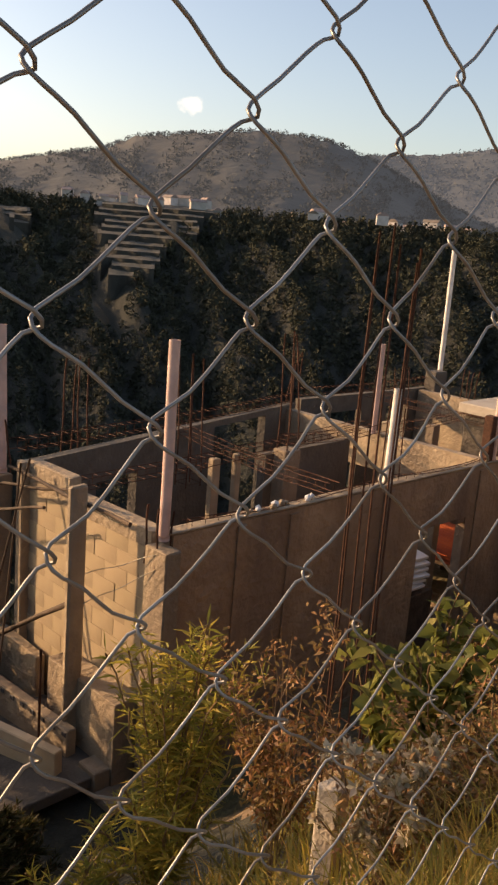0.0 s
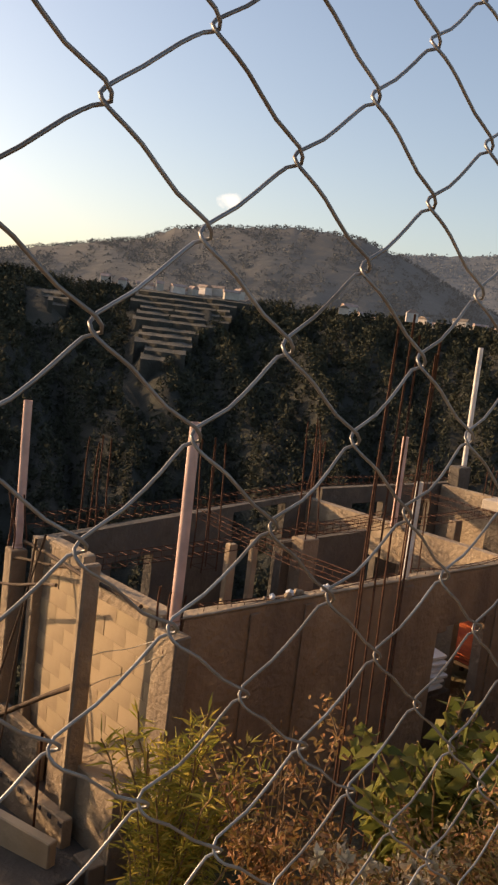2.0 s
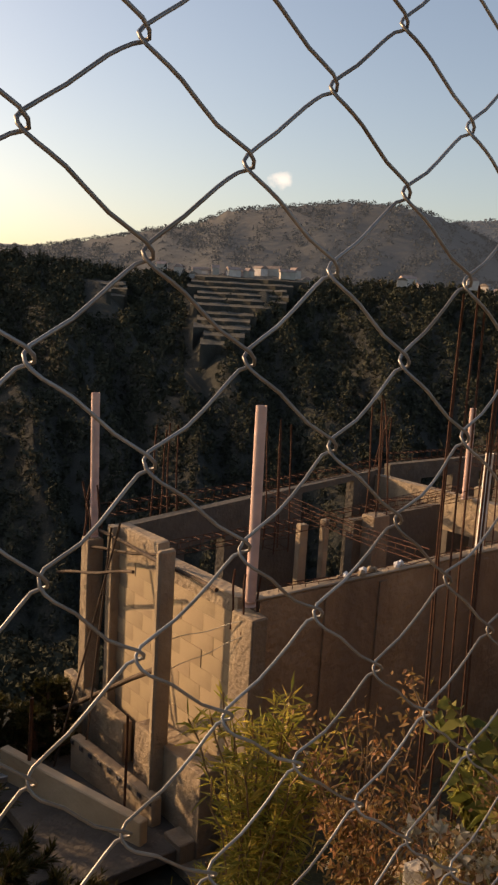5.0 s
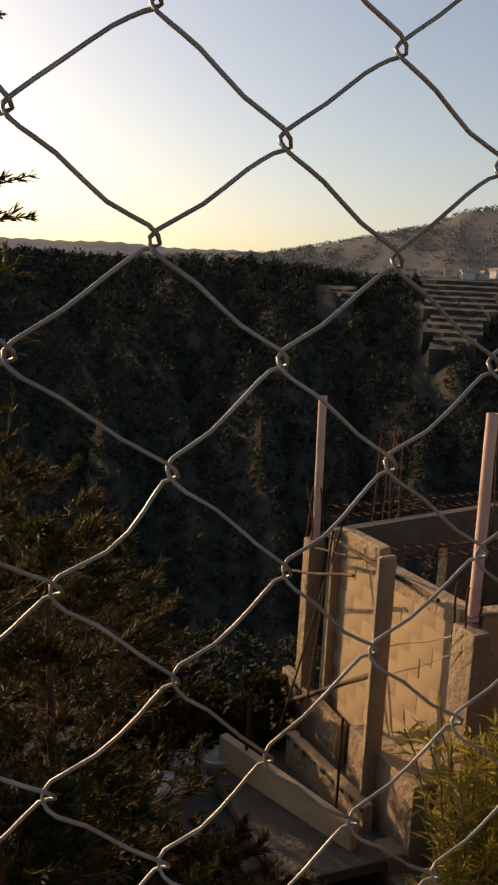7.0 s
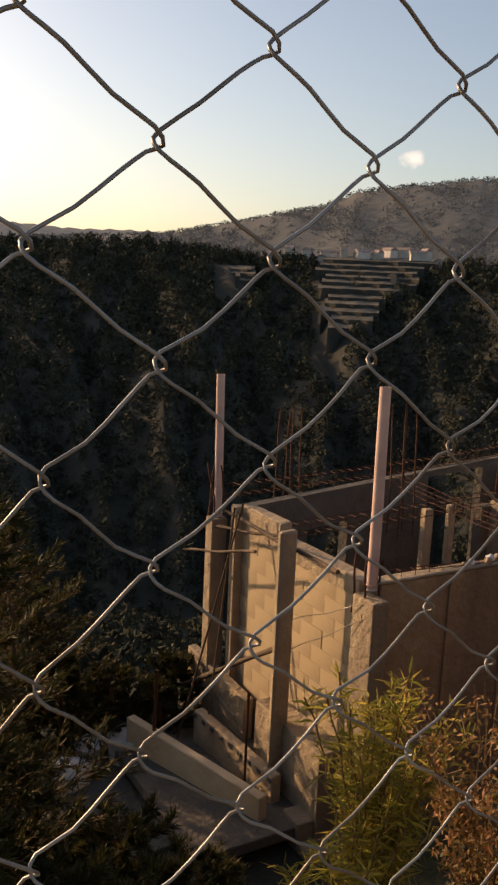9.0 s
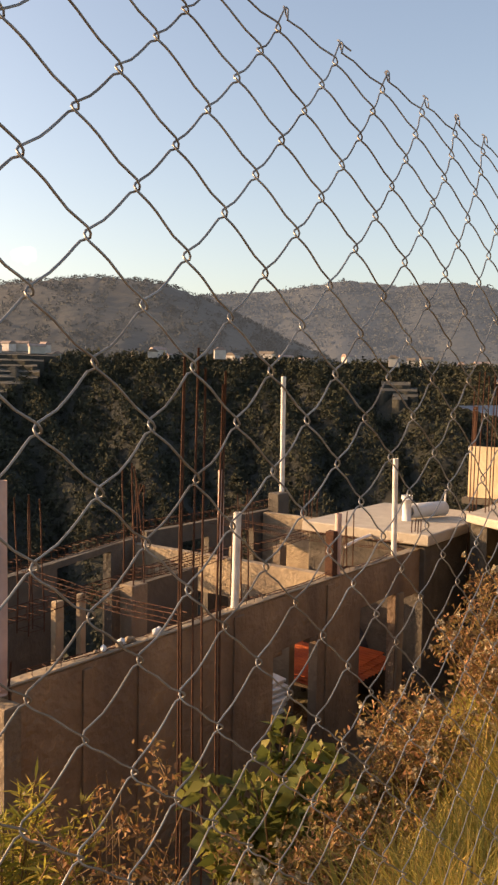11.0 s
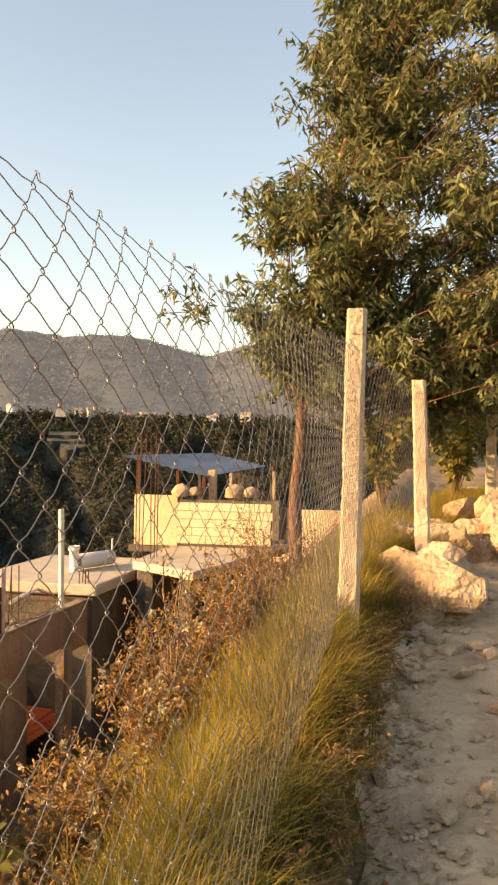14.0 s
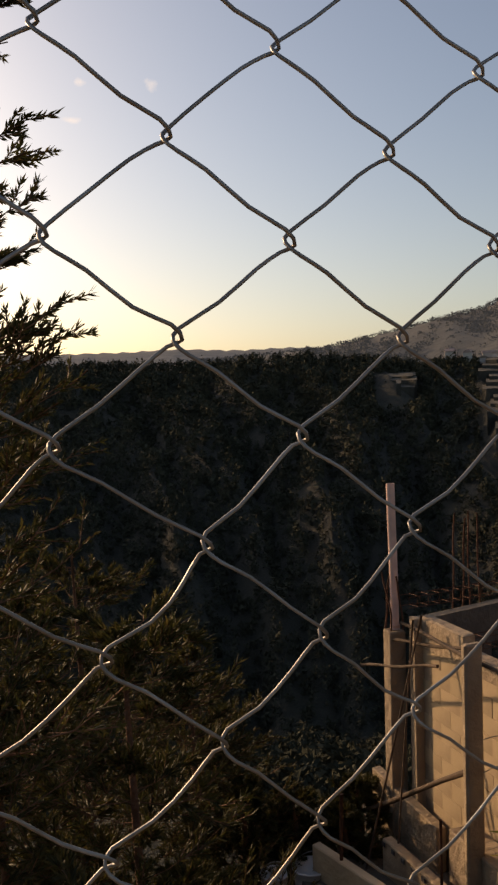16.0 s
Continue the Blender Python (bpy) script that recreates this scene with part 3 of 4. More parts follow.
bld = empty("unfinished_house", BM, "unfinished house shell of stained concrete and block without a roof", "house")
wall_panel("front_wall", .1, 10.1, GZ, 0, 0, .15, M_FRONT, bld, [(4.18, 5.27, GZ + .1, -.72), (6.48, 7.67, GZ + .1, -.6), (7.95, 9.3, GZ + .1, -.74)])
part("column", box((7.8, -.02, GZ / 2 - .3), (.2, .05, -GZ - .62), .008, .002), M_CONC, bld)
for u, w in ((.98, .12), (1.75, .13), (3.42, .2), (5.55, .16)):
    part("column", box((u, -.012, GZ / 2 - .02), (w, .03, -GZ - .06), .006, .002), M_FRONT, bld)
part("corner_column", box((-.01, .0, GZ / 2 - .05), (.18, .34, -GZ - .1), .012, .003), M_CONC, bld)
# ledge of mortar along the top
part("wall_cap", box((5.0, .075, .022), (9.9, .17, .036), .012, .004), M_CONC, bld)
for u in (4.30, 5.16):
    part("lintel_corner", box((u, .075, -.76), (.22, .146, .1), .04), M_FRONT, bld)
# lit side wall of blocks between columns
side = empty("side_wall", label="")
side.parent = bld
bw, bh = .40, .20


def block_mesh(w, t, h):
    b = box((0, 0, 0), (t, w, h), .0015)
    me = bpy.data.meshes.new("block")
    b.to_mesh(me)
    b.free()
    me.materials.append(M_BLOCK)
    return me


full_b, half_b = block_mesh(bw - .002, .14, bh - .002), block_mesh(bw / 2 - .002, .14, bh - .002)
part("mortar", box((.075, 1.4, GZ / 2 - .01), (.125, 2.44, -GZ - .02), 0), M_CONC, side)
for k in range(14):
    z = GZ + .1 + k * bh
    y0 = .19 + (0 if k % 2 else bw / 2)
    if k % 2 == 0:
        o = new("block", half_b)
        o.parent, o.location = side, (.075, .19 + bw / 4, z)
    q = y0 + bw / 2
    while q + bw / 2 < 2.62:
        o = new("block", full_b)
        o.parent, o.location = side, (.075 + R.normal(0, .002), q, z)
        q += bw
part("beam", box((.075, 1.4, -.09), (.16, 2.4, .20), .012, .004), M_CONC, bld)
part("beam_end", box((.075, 2.15, .09), (.15, .9, .18), .02, .006), M_CONC, bld)
# pillar standing clear of the side wall, on a raised sill
part("pillar", box((-.36, .95, (GZ + .34) / 2 - .07), (.19, .085, -GZ + .48), .02, .003), M_CONC, bld)
part("sill", box((-.17, .86, (GZ - 1.78) / 2), (.30, 1.3, -1.78 - GZ), .015, .004), M_CONC, bld)
part("column", box((-.01, 2.63, GZ / 2 + .11), (.17, .14, -GZ + .1), .012, .003), M_CONC, bld)
part("column", box((-.14, 2.97, GZ / 2 - .03), (.20, .18, -GZ - .06), .014, .003), M_CONC, bld)
# back walls, one cross wall and floor use the cement darkened for shade
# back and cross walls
# second hole is made up this wide to let sun onto the cross wall
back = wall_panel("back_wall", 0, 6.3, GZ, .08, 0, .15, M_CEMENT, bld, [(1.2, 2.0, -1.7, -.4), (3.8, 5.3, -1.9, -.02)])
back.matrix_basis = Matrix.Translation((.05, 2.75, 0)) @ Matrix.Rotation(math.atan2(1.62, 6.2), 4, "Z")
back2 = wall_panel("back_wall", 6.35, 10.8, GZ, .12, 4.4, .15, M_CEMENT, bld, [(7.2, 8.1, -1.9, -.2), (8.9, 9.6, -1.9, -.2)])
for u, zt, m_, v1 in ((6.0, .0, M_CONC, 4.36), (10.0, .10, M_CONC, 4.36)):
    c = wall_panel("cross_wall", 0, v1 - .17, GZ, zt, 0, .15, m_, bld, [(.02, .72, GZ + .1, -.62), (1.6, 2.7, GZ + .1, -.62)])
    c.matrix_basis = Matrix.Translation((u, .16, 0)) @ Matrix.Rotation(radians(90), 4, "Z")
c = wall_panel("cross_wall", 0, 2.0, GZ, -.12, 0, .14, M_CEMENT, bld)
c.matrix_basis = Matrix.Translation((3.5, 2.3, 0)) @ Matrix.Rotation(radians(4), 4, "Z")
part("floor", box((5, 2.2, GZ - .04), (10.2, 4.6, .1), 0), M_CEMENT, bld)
for u, v, w, zt in ((2.46, 2.2, .12, -.02), (2.86, 2.2, .10, .0), (3.82, 2.2, .3, -.04), (8.0, 2.6, .2, -.15), (7.2, 3.0, .2, -.1), (9.2, 2.2, .22, -.1)):
    part("stub_column", box((u, v, (GZ + zt) / 2), (w, w * .9, zt - GZ), .012, .004), M_CONC, bld)
part("stub_column", box((5.74, .1, .34), (.13, .14, .72), .01, .004), M_REBAR, bld, "rust-stained dark formwork")
part("stub_column", box((10.35, 4.3, .25), (.4, .3, .5), .02, .006), M_CEMENT, bld)


def pipe_stub(u, v, z0, z1, r, material, label, lean=(0, 0)):
    th = empty("conduit_pipe", BM @ Matrix.Translation((u, v, z0)), label, "pipe", "upright plastic pipes")
    h = z1 - z0
    n = 10
    a = np.linspace(0, 1, n)
    pts = np.stack([lean[0] * a + .004 * np.sin(a * 5), lean[1] * a, h * a], -1)
    v1, f1 = tube_data(pts, r, 14, False)
    v2, f2 = tube_data(pts[::-1], r * .9, 14, False, len(v1))
    cap = [(13 * 0 + (n - 1) * 14 + k, (n - 1) * 14 + (k + 1) % 14, len(v1) + (14 - k - 1) % 14, len(v1) + (14 - k) % 14) for k in range(14)]
    raw("tube", np.concatenate([v1, v2]), f1 + f2, material, th, smooth=True)
    tube("collar", [(0, 0, .0), (0, 0, .05)], r * 1.16, material, th, 14)


pipe_stub(.02, .05, -.04, 1.91, .052, M_PIPE, "pinkish plastic pipe standing on the corner column", (.0, .0))
pipe_stub(-.13, 2.97, -.05, 1.71, .05, M_PIPE, "pinkish plastic pipe on a free-standing column", (-.02, 0))
pipe_stub(3.43, .075, 0, 1.24, .05, M_PIPEW, "pale plastic pipe standing on the wall top", (.03, 0))
pipe_stub(5.87, .075, 0, .95, .05, M_PIPE, "pink plastic pipe beside a dark stub column", (.02, 0))
pipe_stub(7.70, .075, 0, 1.67, .045, M_PIPEW, "thin white plastic pipe on the wall top", (-.03, 0))
pipe_stub(5.75, 2.2, .0, 1.46, .05, M_PIPE, "pinkish plastic pipe over the cross wall")
pipe_stub(10.65, 4.42, .12, 3.08, .055, M_PIPEW, "tall white plastic pipe on the back corner", (-.03, 0))


def rebar_bundle(u, v, z0, z1, bars, spread, label, lean=.12, stirrups=0.0, base=BM, r=.0105):
    th = empty("rebar_bundle", base @ Matrix.Translation((u, v, z0)), label, "rebar", "rebar bundles")
    h = z1 - z0
    for q in bars:
        x, y = q[0] * spread, q[1] * spread
        lx, ly = R.normal(0, lean * .5), R.normal(0, lean * .5)
        top = h * R.uniform(.93, 1)
        a = np.linspace(0, 1, 9)
        pts = np.stack([x + lx * a ** 2 + .01 * np.sin(a * 7 + x * 9), y + ly * a ** 2, top * a], -1)
        tube("bar", pts, r, M_REBAR, th, 6)
    z = .05
    while stirrups and z < stirrups:
        s = spread * 1.06
        tube("stirrup", [(-s, -s, z), (s, -s, z), (s, s, z + .01), (-s, s, z), (-s, -s, z + .01)], .0045, M_REBAR, th, 4)
        z += .16


SQ = ((-1, -1), (1, -1), (1, 1), (-1, 1))
SIX = SQ + ((0, -1), (0, 1))
rebar_bundle(3.57, 2.34, float(ground_z(3.57, 2.34)) - .03, 1.72, ((-.3, 1.1), (-.1, 1.0), (0, .35), (.25, -.15), (.25, -1.0), (.4, -1.15)), .1, "tall bundle of rusty reinforcing bars on the slope before the wall", .02, .6, Matrix(), .0062)
rebar_bundle(10.15, -.45, -1.6, 3.25, SIX, .16, "tall bundle of rusty reinforcing bars beside the slab", .12, 1.2)
rebar_bundle(3.82, 2.2, -.1, 1.7, SQ, .1, "rusty bars rising from a stub column", .16)
rebar_bundle(2.6, 2.9, -.6, 1.3, SQ, .12, "rusty bars rising inside the shell", .2, .5)
rebar_bundle(1.2, 3.6, -.2, 1.2, SQ, .12, "rusty bars rising on the back wall", .2)
rebar_bundle(6.0, 4.3, 0, 1.1, SQ, .08, "short rusty bars on the back corner", .15)
rebar_bundle(4.6, .9, -1.2, .9, SQ, .1, "rusty bars rising behind the front wall", .12, .8)
rebar_bundle(8.3, 3.6, -.4, .8, SQ, .1, "short rusty bars in the far room", .1)
rebar_bundle(9.95, 3.2, .1, .7, SQ, .1, "short rusty bars on the cross wall", .1)
rebar_bundle(7.0, .6, -1.0, .8, SQ, .1, "rusty bars behind the front wall", .1, .6)
rebar_bundle(8.6, .1, -.1, .55, SQ, .06, "short rusty starter bars on the wall top", .1)
rebar_bundle(-.14, 2.97, -.05, .65, SQ, .07, "short rusty starter bars on the column", .1)
rebar_bundle(.0, .1, -.3, .3, SQ, .085, "short rusty starter bars at the corner", .05)


def cage(p0, p1, s=.075, label="rusty reinforcement cage lying along the wall tops"):
    p0, p1 = Vector(p0), Vector(p1)
    th = empty("rebar_cage", BM, label, "rebar", "reinforcement cages")
    d = (p1 - p0).normalized()
    a = d.cross(Vector((0, 0, 1))).normalized() * s
    b = Vector((0, 0, s * .9))
    L = (p1 - p0).length
    for c in (a + b, a - b, -a + b, -a - b):
        pts = [p0 + c + d * L * t + Vector((0, 0, -.05 * math.sin(t * 3.14) + R.normal(0, .006))) for t in np.linspace(0, 1, 8)]
        tube("bar", [tuple(p) for p in pts], .0055, M_REBAR, th, 5)
    lines = []
    for t in np.arange(.02, .99, .17 / L):
        c = p0 + d * L * t + Vector((0, 0, -.05 * math.sin(t * 3.14)))
        lines.append([tuple(c + q) for q in (a + b, a - b, -a - b, -a + b, a + b)])
    tagged(tubes("stirrup_wire", lines, .004, M_REBAR, th, 4), kind="stuff")


cage((.1, 3.15, .22), (6.2, 4.45, .18))
cage((6.3, 4.46, .26), (10.7, 4.46, .3))
cage((.2, 1.9, .02), (6.0, 2.6, .06))
cage((3.8, 2.3, .08), (6.0, 2.2, .1))
cage((6.2, 2.2, .05), (10.0, 2.4, .12))
cage((2.6, .2, .05), (2.9, 3.6, .1))
cage((8.2, .2, .1), (8.2, 4.4, .15))
cage((.3, .09, .06), (3.3, .09, .05), .04)
cage((3.6, .09, .07), (5.7, .09, .05), .04)
cage((6.0, .09, .07), (7.6, .09, .05), .04)

# poles and cords slung across the lit side wall
def pole(pts, r, label, material=M_WOOD, name="wooden_pole", cat="pole"):
    th = empty(name, BM, label, cat)
    a = [Vector(p) for p in pts]
    n = 8
    q = [tuple(a[0].lerp(a[-1], t) + Vector((0, 0, .012 * math.sin(t * 9)))) for t in np.linspace(0, 1, n)]
    tube("shaft", q, [r * (1 + .1 * math.sin(k * 2)) for k in range(n)], material, th, 8)


pole([(-.45, 4.6, -3.2), (-.4, .93, -.91)], .03, "weathered wooden pole leaning against the side wall")
pole([(-.42, 3.3, -.55), (-.3, 1.7, -.12)], .018, "thin dark pole propped against the side wall")
pole([(-.16, 2.75, .08), (-.30, .15, .14)], .022, "long dark wooden pole laid along the wall top")
pole([(-.2, 3.0, -.18), (-.14, 1.2, .16)], .018, "thin pole resting on the beam")
pole([(-.9, 2.4, -2.9), (-.2, 2.2, .3)], .012, "thin bamboo cane leaning on the beam")
pole([(-.7, 2.0, -2.9), (-.2, 2.4, .2)], .012, "thin bamboo cane leaning on the beam")
pole([(-.75, .9, -2.9), (-.72, .95, -1.35)], .014, "upright rusty bar at the stair", M_REBAR, "steel_bar", "rebar")
pole([(-1.25, 2.1, -2.9), (-1.22, 2.1, -1.5)], .02, "upright dark bar at the parapet", M_REBAR, "steel_bar", "rebar")
pole([(-.28, .92, -.62), (-.1, .0, -.16)], .004, "slack cord tied between pillar and corner", M_WIRE, "cord", "cord")
pole([(-.28, .92, -.95), (-.1, .0, -.32)], .004, "slack cord tied between pillar and corner", M_WIRE, "cord", "cord")

# stair landing with parapets below the side wall
stair = empty("stair_landing", BM, "concrete stair landing with low lit parapet walls", "stairs")
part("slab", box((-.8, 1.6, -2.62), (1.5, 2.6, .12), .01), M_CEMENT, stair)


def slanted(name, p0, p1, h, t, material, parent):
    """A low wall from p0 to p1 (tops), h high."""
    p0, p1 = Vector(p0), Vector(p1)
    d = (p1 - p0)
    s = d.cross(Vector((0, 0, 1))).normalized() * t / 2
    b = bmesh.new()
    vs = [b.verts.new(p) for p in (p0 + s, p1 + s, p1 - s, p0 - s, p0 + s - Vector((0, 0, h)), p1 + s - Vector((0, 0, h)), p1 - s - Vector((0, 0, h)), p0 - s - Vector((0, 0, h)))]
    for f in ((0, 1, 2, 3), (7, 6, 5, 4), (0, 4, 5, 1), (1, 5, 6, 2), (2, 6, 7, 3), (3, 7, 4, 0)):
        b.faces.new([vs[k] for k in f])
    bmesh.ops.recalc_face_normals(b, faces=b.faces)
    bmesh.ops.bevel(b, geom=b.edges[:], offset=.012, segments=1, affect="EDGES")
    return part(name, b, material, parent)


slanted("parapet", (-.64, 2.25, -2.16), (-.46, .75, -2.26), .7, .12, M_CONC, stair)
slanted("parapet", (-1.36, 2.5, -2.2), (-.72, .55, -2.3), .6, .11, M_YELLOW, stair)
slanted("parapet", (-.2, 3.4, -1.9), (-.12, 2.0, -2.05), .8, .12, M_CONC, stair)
# no holes are cut: dark blocks on the parapet imitate their shade
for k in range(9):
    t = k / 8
    part("vent_hole_shade", box((-.70 + .18 * t - .005, 2.2 - 1.4 * t, -2.21 - .1 * t), (.012, .07, .05), .003), M_DARKCLOTH, stair)
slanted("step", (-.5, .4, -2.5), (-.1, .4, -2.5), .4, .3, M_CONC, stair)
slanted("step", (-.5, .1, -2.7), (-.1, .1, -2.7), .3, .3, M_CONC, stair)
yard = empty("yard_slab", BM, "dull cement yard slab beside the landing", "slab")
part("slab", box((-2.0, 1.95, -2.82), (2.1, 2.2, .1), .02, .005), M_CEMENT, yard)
for (u, v, z), r, h, lab in (((-1.4, 2.55, -2.77), .2, .28, "white plastic tub on the yard slab"), ((-1.8, 2.6, -2.77), .15, .26, "dirty white plastic bucket on the yard slab")):
    th = empty("bucket", BM @ Matrix.Translation((u, v, z)), lab, "bucket", "buckets in the yard")
    tube("body", [(0, 0, 0), (0, 0, h * .5), (0, 0, h)], [r * .82, r * .92, r], M_WHITE, th, 16)
    tube("rim", [(r * math.cos(a), r * math.sin(a), h) for a in np.linspace(0, 6.283, 17)], .012, M_WHITE, th, 6)
    tube("handle", [(r * math.cos(a), .02, h + r * .8 * math.sin(a)) for a in np.linspace(0, 3.14, 9)], .007, M_WIRE, th, 5)


def lump(name, c, s, material, parent=None, sub=2, amp=.16, m=None, label=""):
    b = bmesh.new()
    bmesh.ops.create_icosphere(b, subdivisions=sub, radius=1)
    o = Vector(R.uniform(0, 90, 3))
    for v in b.verts:
        v.co *= 1 + amp * noise.noise(v.co * 1.2 + o) * 1.6 + amp * .5 * noise.noise(v.co * 3.1 + o)
        v.co = Vector((v.co.x * s[0], v.co.y * s[1], max(v.co.z, -.55) * s[2]))
    bmesh.ops.translate(b, vec=c, verts=b.verts)
    return part(name, b, material, parent, label, m)


for u, v, s in ((-2.2, 2.35, (.36, .22, .2)), (-2.95, 1.8, (.3, .24, .18)), (-2.55, .7, (.3, .2, .2))):
    tagged(lump("sack", (0, 0, .1), s, M_WHITE, m=BM @ Matrix.Translation((u, v, -2.77)), amp=.22), "crumpled dirty white sack on the yard slab", "sack", "sacks in the yard")
tagged(lump("cloth", (0, 0, 0), (.25, .2, .12), M_RED, m=BM @ Matrix.Translation((-2.2, .3, -2.78)), amp=.3), "crumpled red cloth lying in the yard", "cloth")
for k in range(10):
    u = R.uniform(.75, 2.2)
    tagged(lump("rubble", (0, 0, .02), (R.uniform(.025, .06),) * 3, M_WHITE if k % 3 else M_CONC, m=BM @ Matrix.Translation((u, R.uniform(.03, .12), .04)), sub=1), "lump of pale mortar left on the wall top", "rubble", "rubble on the wall")

# sheets stored in the rooms
def corrugated(name, w, d, m, material, label, cat, amp=.02, pitch=.11):
    th = empty(name, m, label, cat)
    n = int(w / pitch * 8)
    xs = np.linspace(0, w, n)
    z = amp * np.sin(xs / pitch * 2 * np.pi)
    v = np.concatenate([np.stack([xs, 0 * xs, z], -1), np.stack([xs, 0 * xs + d, z], -1), np.stack([xs, 0 * xs, z - .006], -1), np.stack([xs, 0 * xs + d, z - .006], -1)])
    f = [(k, k + 1, n + k + 1, n + k) for k in range(n - 1)] + [(2 * n + k + 1, 2 * n + k, 3 * n + k, 3 * n + k + 1) for k in range(n - 1)] + [(k + 1, k, 2 * n + k, 2 * n + k + 1) for k in range(n - 1)]
    raw("sheet", v, f, material, th, smooth=True)
    return th


for k in range(3):
    corrugated("roofing_sheet", 1.95, 1.9, BM @ pose(6.3 + .06 * k, .3 + .08 * k, -1.98 + .045 * k, 3, 0, -2 + 2 * k), M_ORANGE, "bright orange corrugated roofing sheet stacked in the room", "roofing sheet")
trestle = empty("trestle", BM, "rough timber trestle under the orange sheets", "trestle")
for u in (6.5, 7.3, 8.0):
    for v in (.5, 2.0):
        part("leg", box((u, v, (GZ - 2.06) / 2), (.07, .07, -2.06 - GZ), .005), M_WOOD, trestle)
    part("rail", box((u, 1.25, -2.05), (.07, 1.7, .06), .005), M_WOOD, trestle)
for k in range(6):
    th = empty("foam_panel", BM @ pose(4.22 + .04 * k, .2 + .03 * k, -1.72 + .07 * k, 10, 3, 4 * R.normal()), "dirty white panel in a loose stack inside the opening", "panel", "stacked white panels")
    part("board", box((.3, .3, 0), (.62, .6, .045), .006), M_WHITE, th)
base = empty("pallet", BM, "low timber pallet under the white panels", "pallet")
part("deck", box((4.6, .6, -2.3), (.8, .8, .95), .01), M_WOOD, base)
th = empty("tarpaulin_heap", BM @ Matrix.Translation((9.0, 1.3, GZ)), "dark plastic heap inside the far room", "heap")
lump("sheet", (0, 0, .6), (.8, .6, 1.0), M_DARKCLOTH, th, 3)
part("pack", box((.1, -.3, 1.7), (.5, .3, .12), .02), M_WHITE, th)

# ---- neighbouring slab with a walled tank stand ----
slabb = empty("neighbour_slab", label="pale concrete roof slab of the neighbouring house", category="roof slab")
b = bmesh.new()
cs = ((14.35, 3.76, -0.75), (18.95, 2.78, -0.75), (19.4, 5.4, -0.75), (15.4, 5.27, -0.75))
lo = [b.verts.new((x, y, z - .16)) for x, y, z in cs]
hi = [b.verts.new((x, y, z)) for x, y, z in cs]
b.faces.new(hi)
b.faces.new(lo[::-1])
for k in range(len(cs)):
    q = (k + 1) % len(cs)
    b.faces.new([lo[k], lo[q], hi[q], hi[k]])
bmesh.ops.recalc_face_normals(b, faces=b.faces)
bmesh.ops.bevel(b, geom=b.edges[:], offset=.015, segments=1, affect="EDGES")
part("slab", b, M_SLAB, slabb)
for x, y in ((14.6, 3.95), (16.3, 3.65), (18.0, 3.25), (15.6, 5.1)):
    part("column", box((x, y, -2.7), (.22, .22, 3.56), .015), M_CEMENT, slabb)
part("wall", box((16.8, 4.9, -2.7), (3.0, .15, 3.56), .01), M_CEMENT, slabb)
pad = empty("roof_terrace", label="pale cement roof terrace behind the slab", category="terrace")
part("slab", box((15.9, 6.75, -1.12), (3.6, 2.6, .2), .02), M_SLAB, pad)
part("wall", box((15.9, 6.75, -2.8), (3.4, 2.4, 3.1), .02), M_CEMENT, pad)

XW = 17.9
stand = empty("tank_stand", Matrix.Translation((0, .1, .17)), label="walled tank stand of ochre plaster and block under a sheet roof", category="shed")
part("plaster_wall", box((XW + .09, 5.57, -.37), (.18, 1.0, 1.1), .012, .003), M_YELLOW, stand)
part("corner", box((XW + .07, 2.88, -.3), (.2, .16, .85), .012), M_CEMENT, stand)
part("core", box((XW + .1, 4.0, -.4), (.12, 2.15, 1.0), 0), M_CEMENT, stand)
M_BRICK = mat("pale_block", (.52, .40, .27), (.64, .50, .34), 7, .92, .3, obj=.08)
bmsh = bpy.data.meshes.new("brick")
q_ = box((0, 0, 0), (.17, .352, .172), .008)
q_.to_mesh(bmsh)
q_.free()
bmsh.materials.append(M_BRICK)
for r_ in range(5):
    for k in range(6):
        o = new("brick", bmsh)
        o.parent, o.location = stand, (XW + .09 + R.normal(0, .002), 3.12 + k * .36 + (.0 if r_ % 2 else .05), -.77 + r_ * .18)
for y, h in ((6.0, .9), (5.1, .6), (4.5, .5), (3.9, .55), (2.95, .6)):
    part("post", box((XW + .1, y, .14 + h / 2), (.07, .07, h), .006), M_REBAR if y > 4 else M_CONC, stand)
for y in (5.2, 4.2, 3.4):
    part("post", box((XW + 2.2, y, -.2), (.07, .07, 2.0), .006), M_WOOD, stand)
part("post", box((XW + .25, 4.35, .2), (.16, .16, 1.1), .01), M_CONC, stand)
part("floor", box((XW + 1.2, 4.5, -1.0), (2.4, 3.4, .14), .01), M_CEMENT, stand)
part("back_wall", box((XW + 2.4, 4.4, -.6), (.15, 3.2, .8), .01), M_CEMENT, stand)
b = bmesh.new()
nA, nB = 40, 2
c1, c2, c3, c4 = [Vector(p) for p in ((17.9, 6.49, 1.21), (20.2, 5.05, 1.26), (20.2, 3.68, .97), (17.9, 4.55, .79))]
gv2 = []
for k in range(nA):
    t = k / (nA - 1)
    for s in (0, 1):
        p = c1.lerp(c2, s).lerp(c4.lerp(c3, s), t) + Vector((0, -.1, .018 * math.sin(t * 60) - .17))
        gv2.append(b.verts.new(p))
for k in range(nA - 1):
    b.faces.new([gv2[2 * k], gv2[2 * k + 1], gv2[2 * k + 3], gv2[2 * k + 2]])
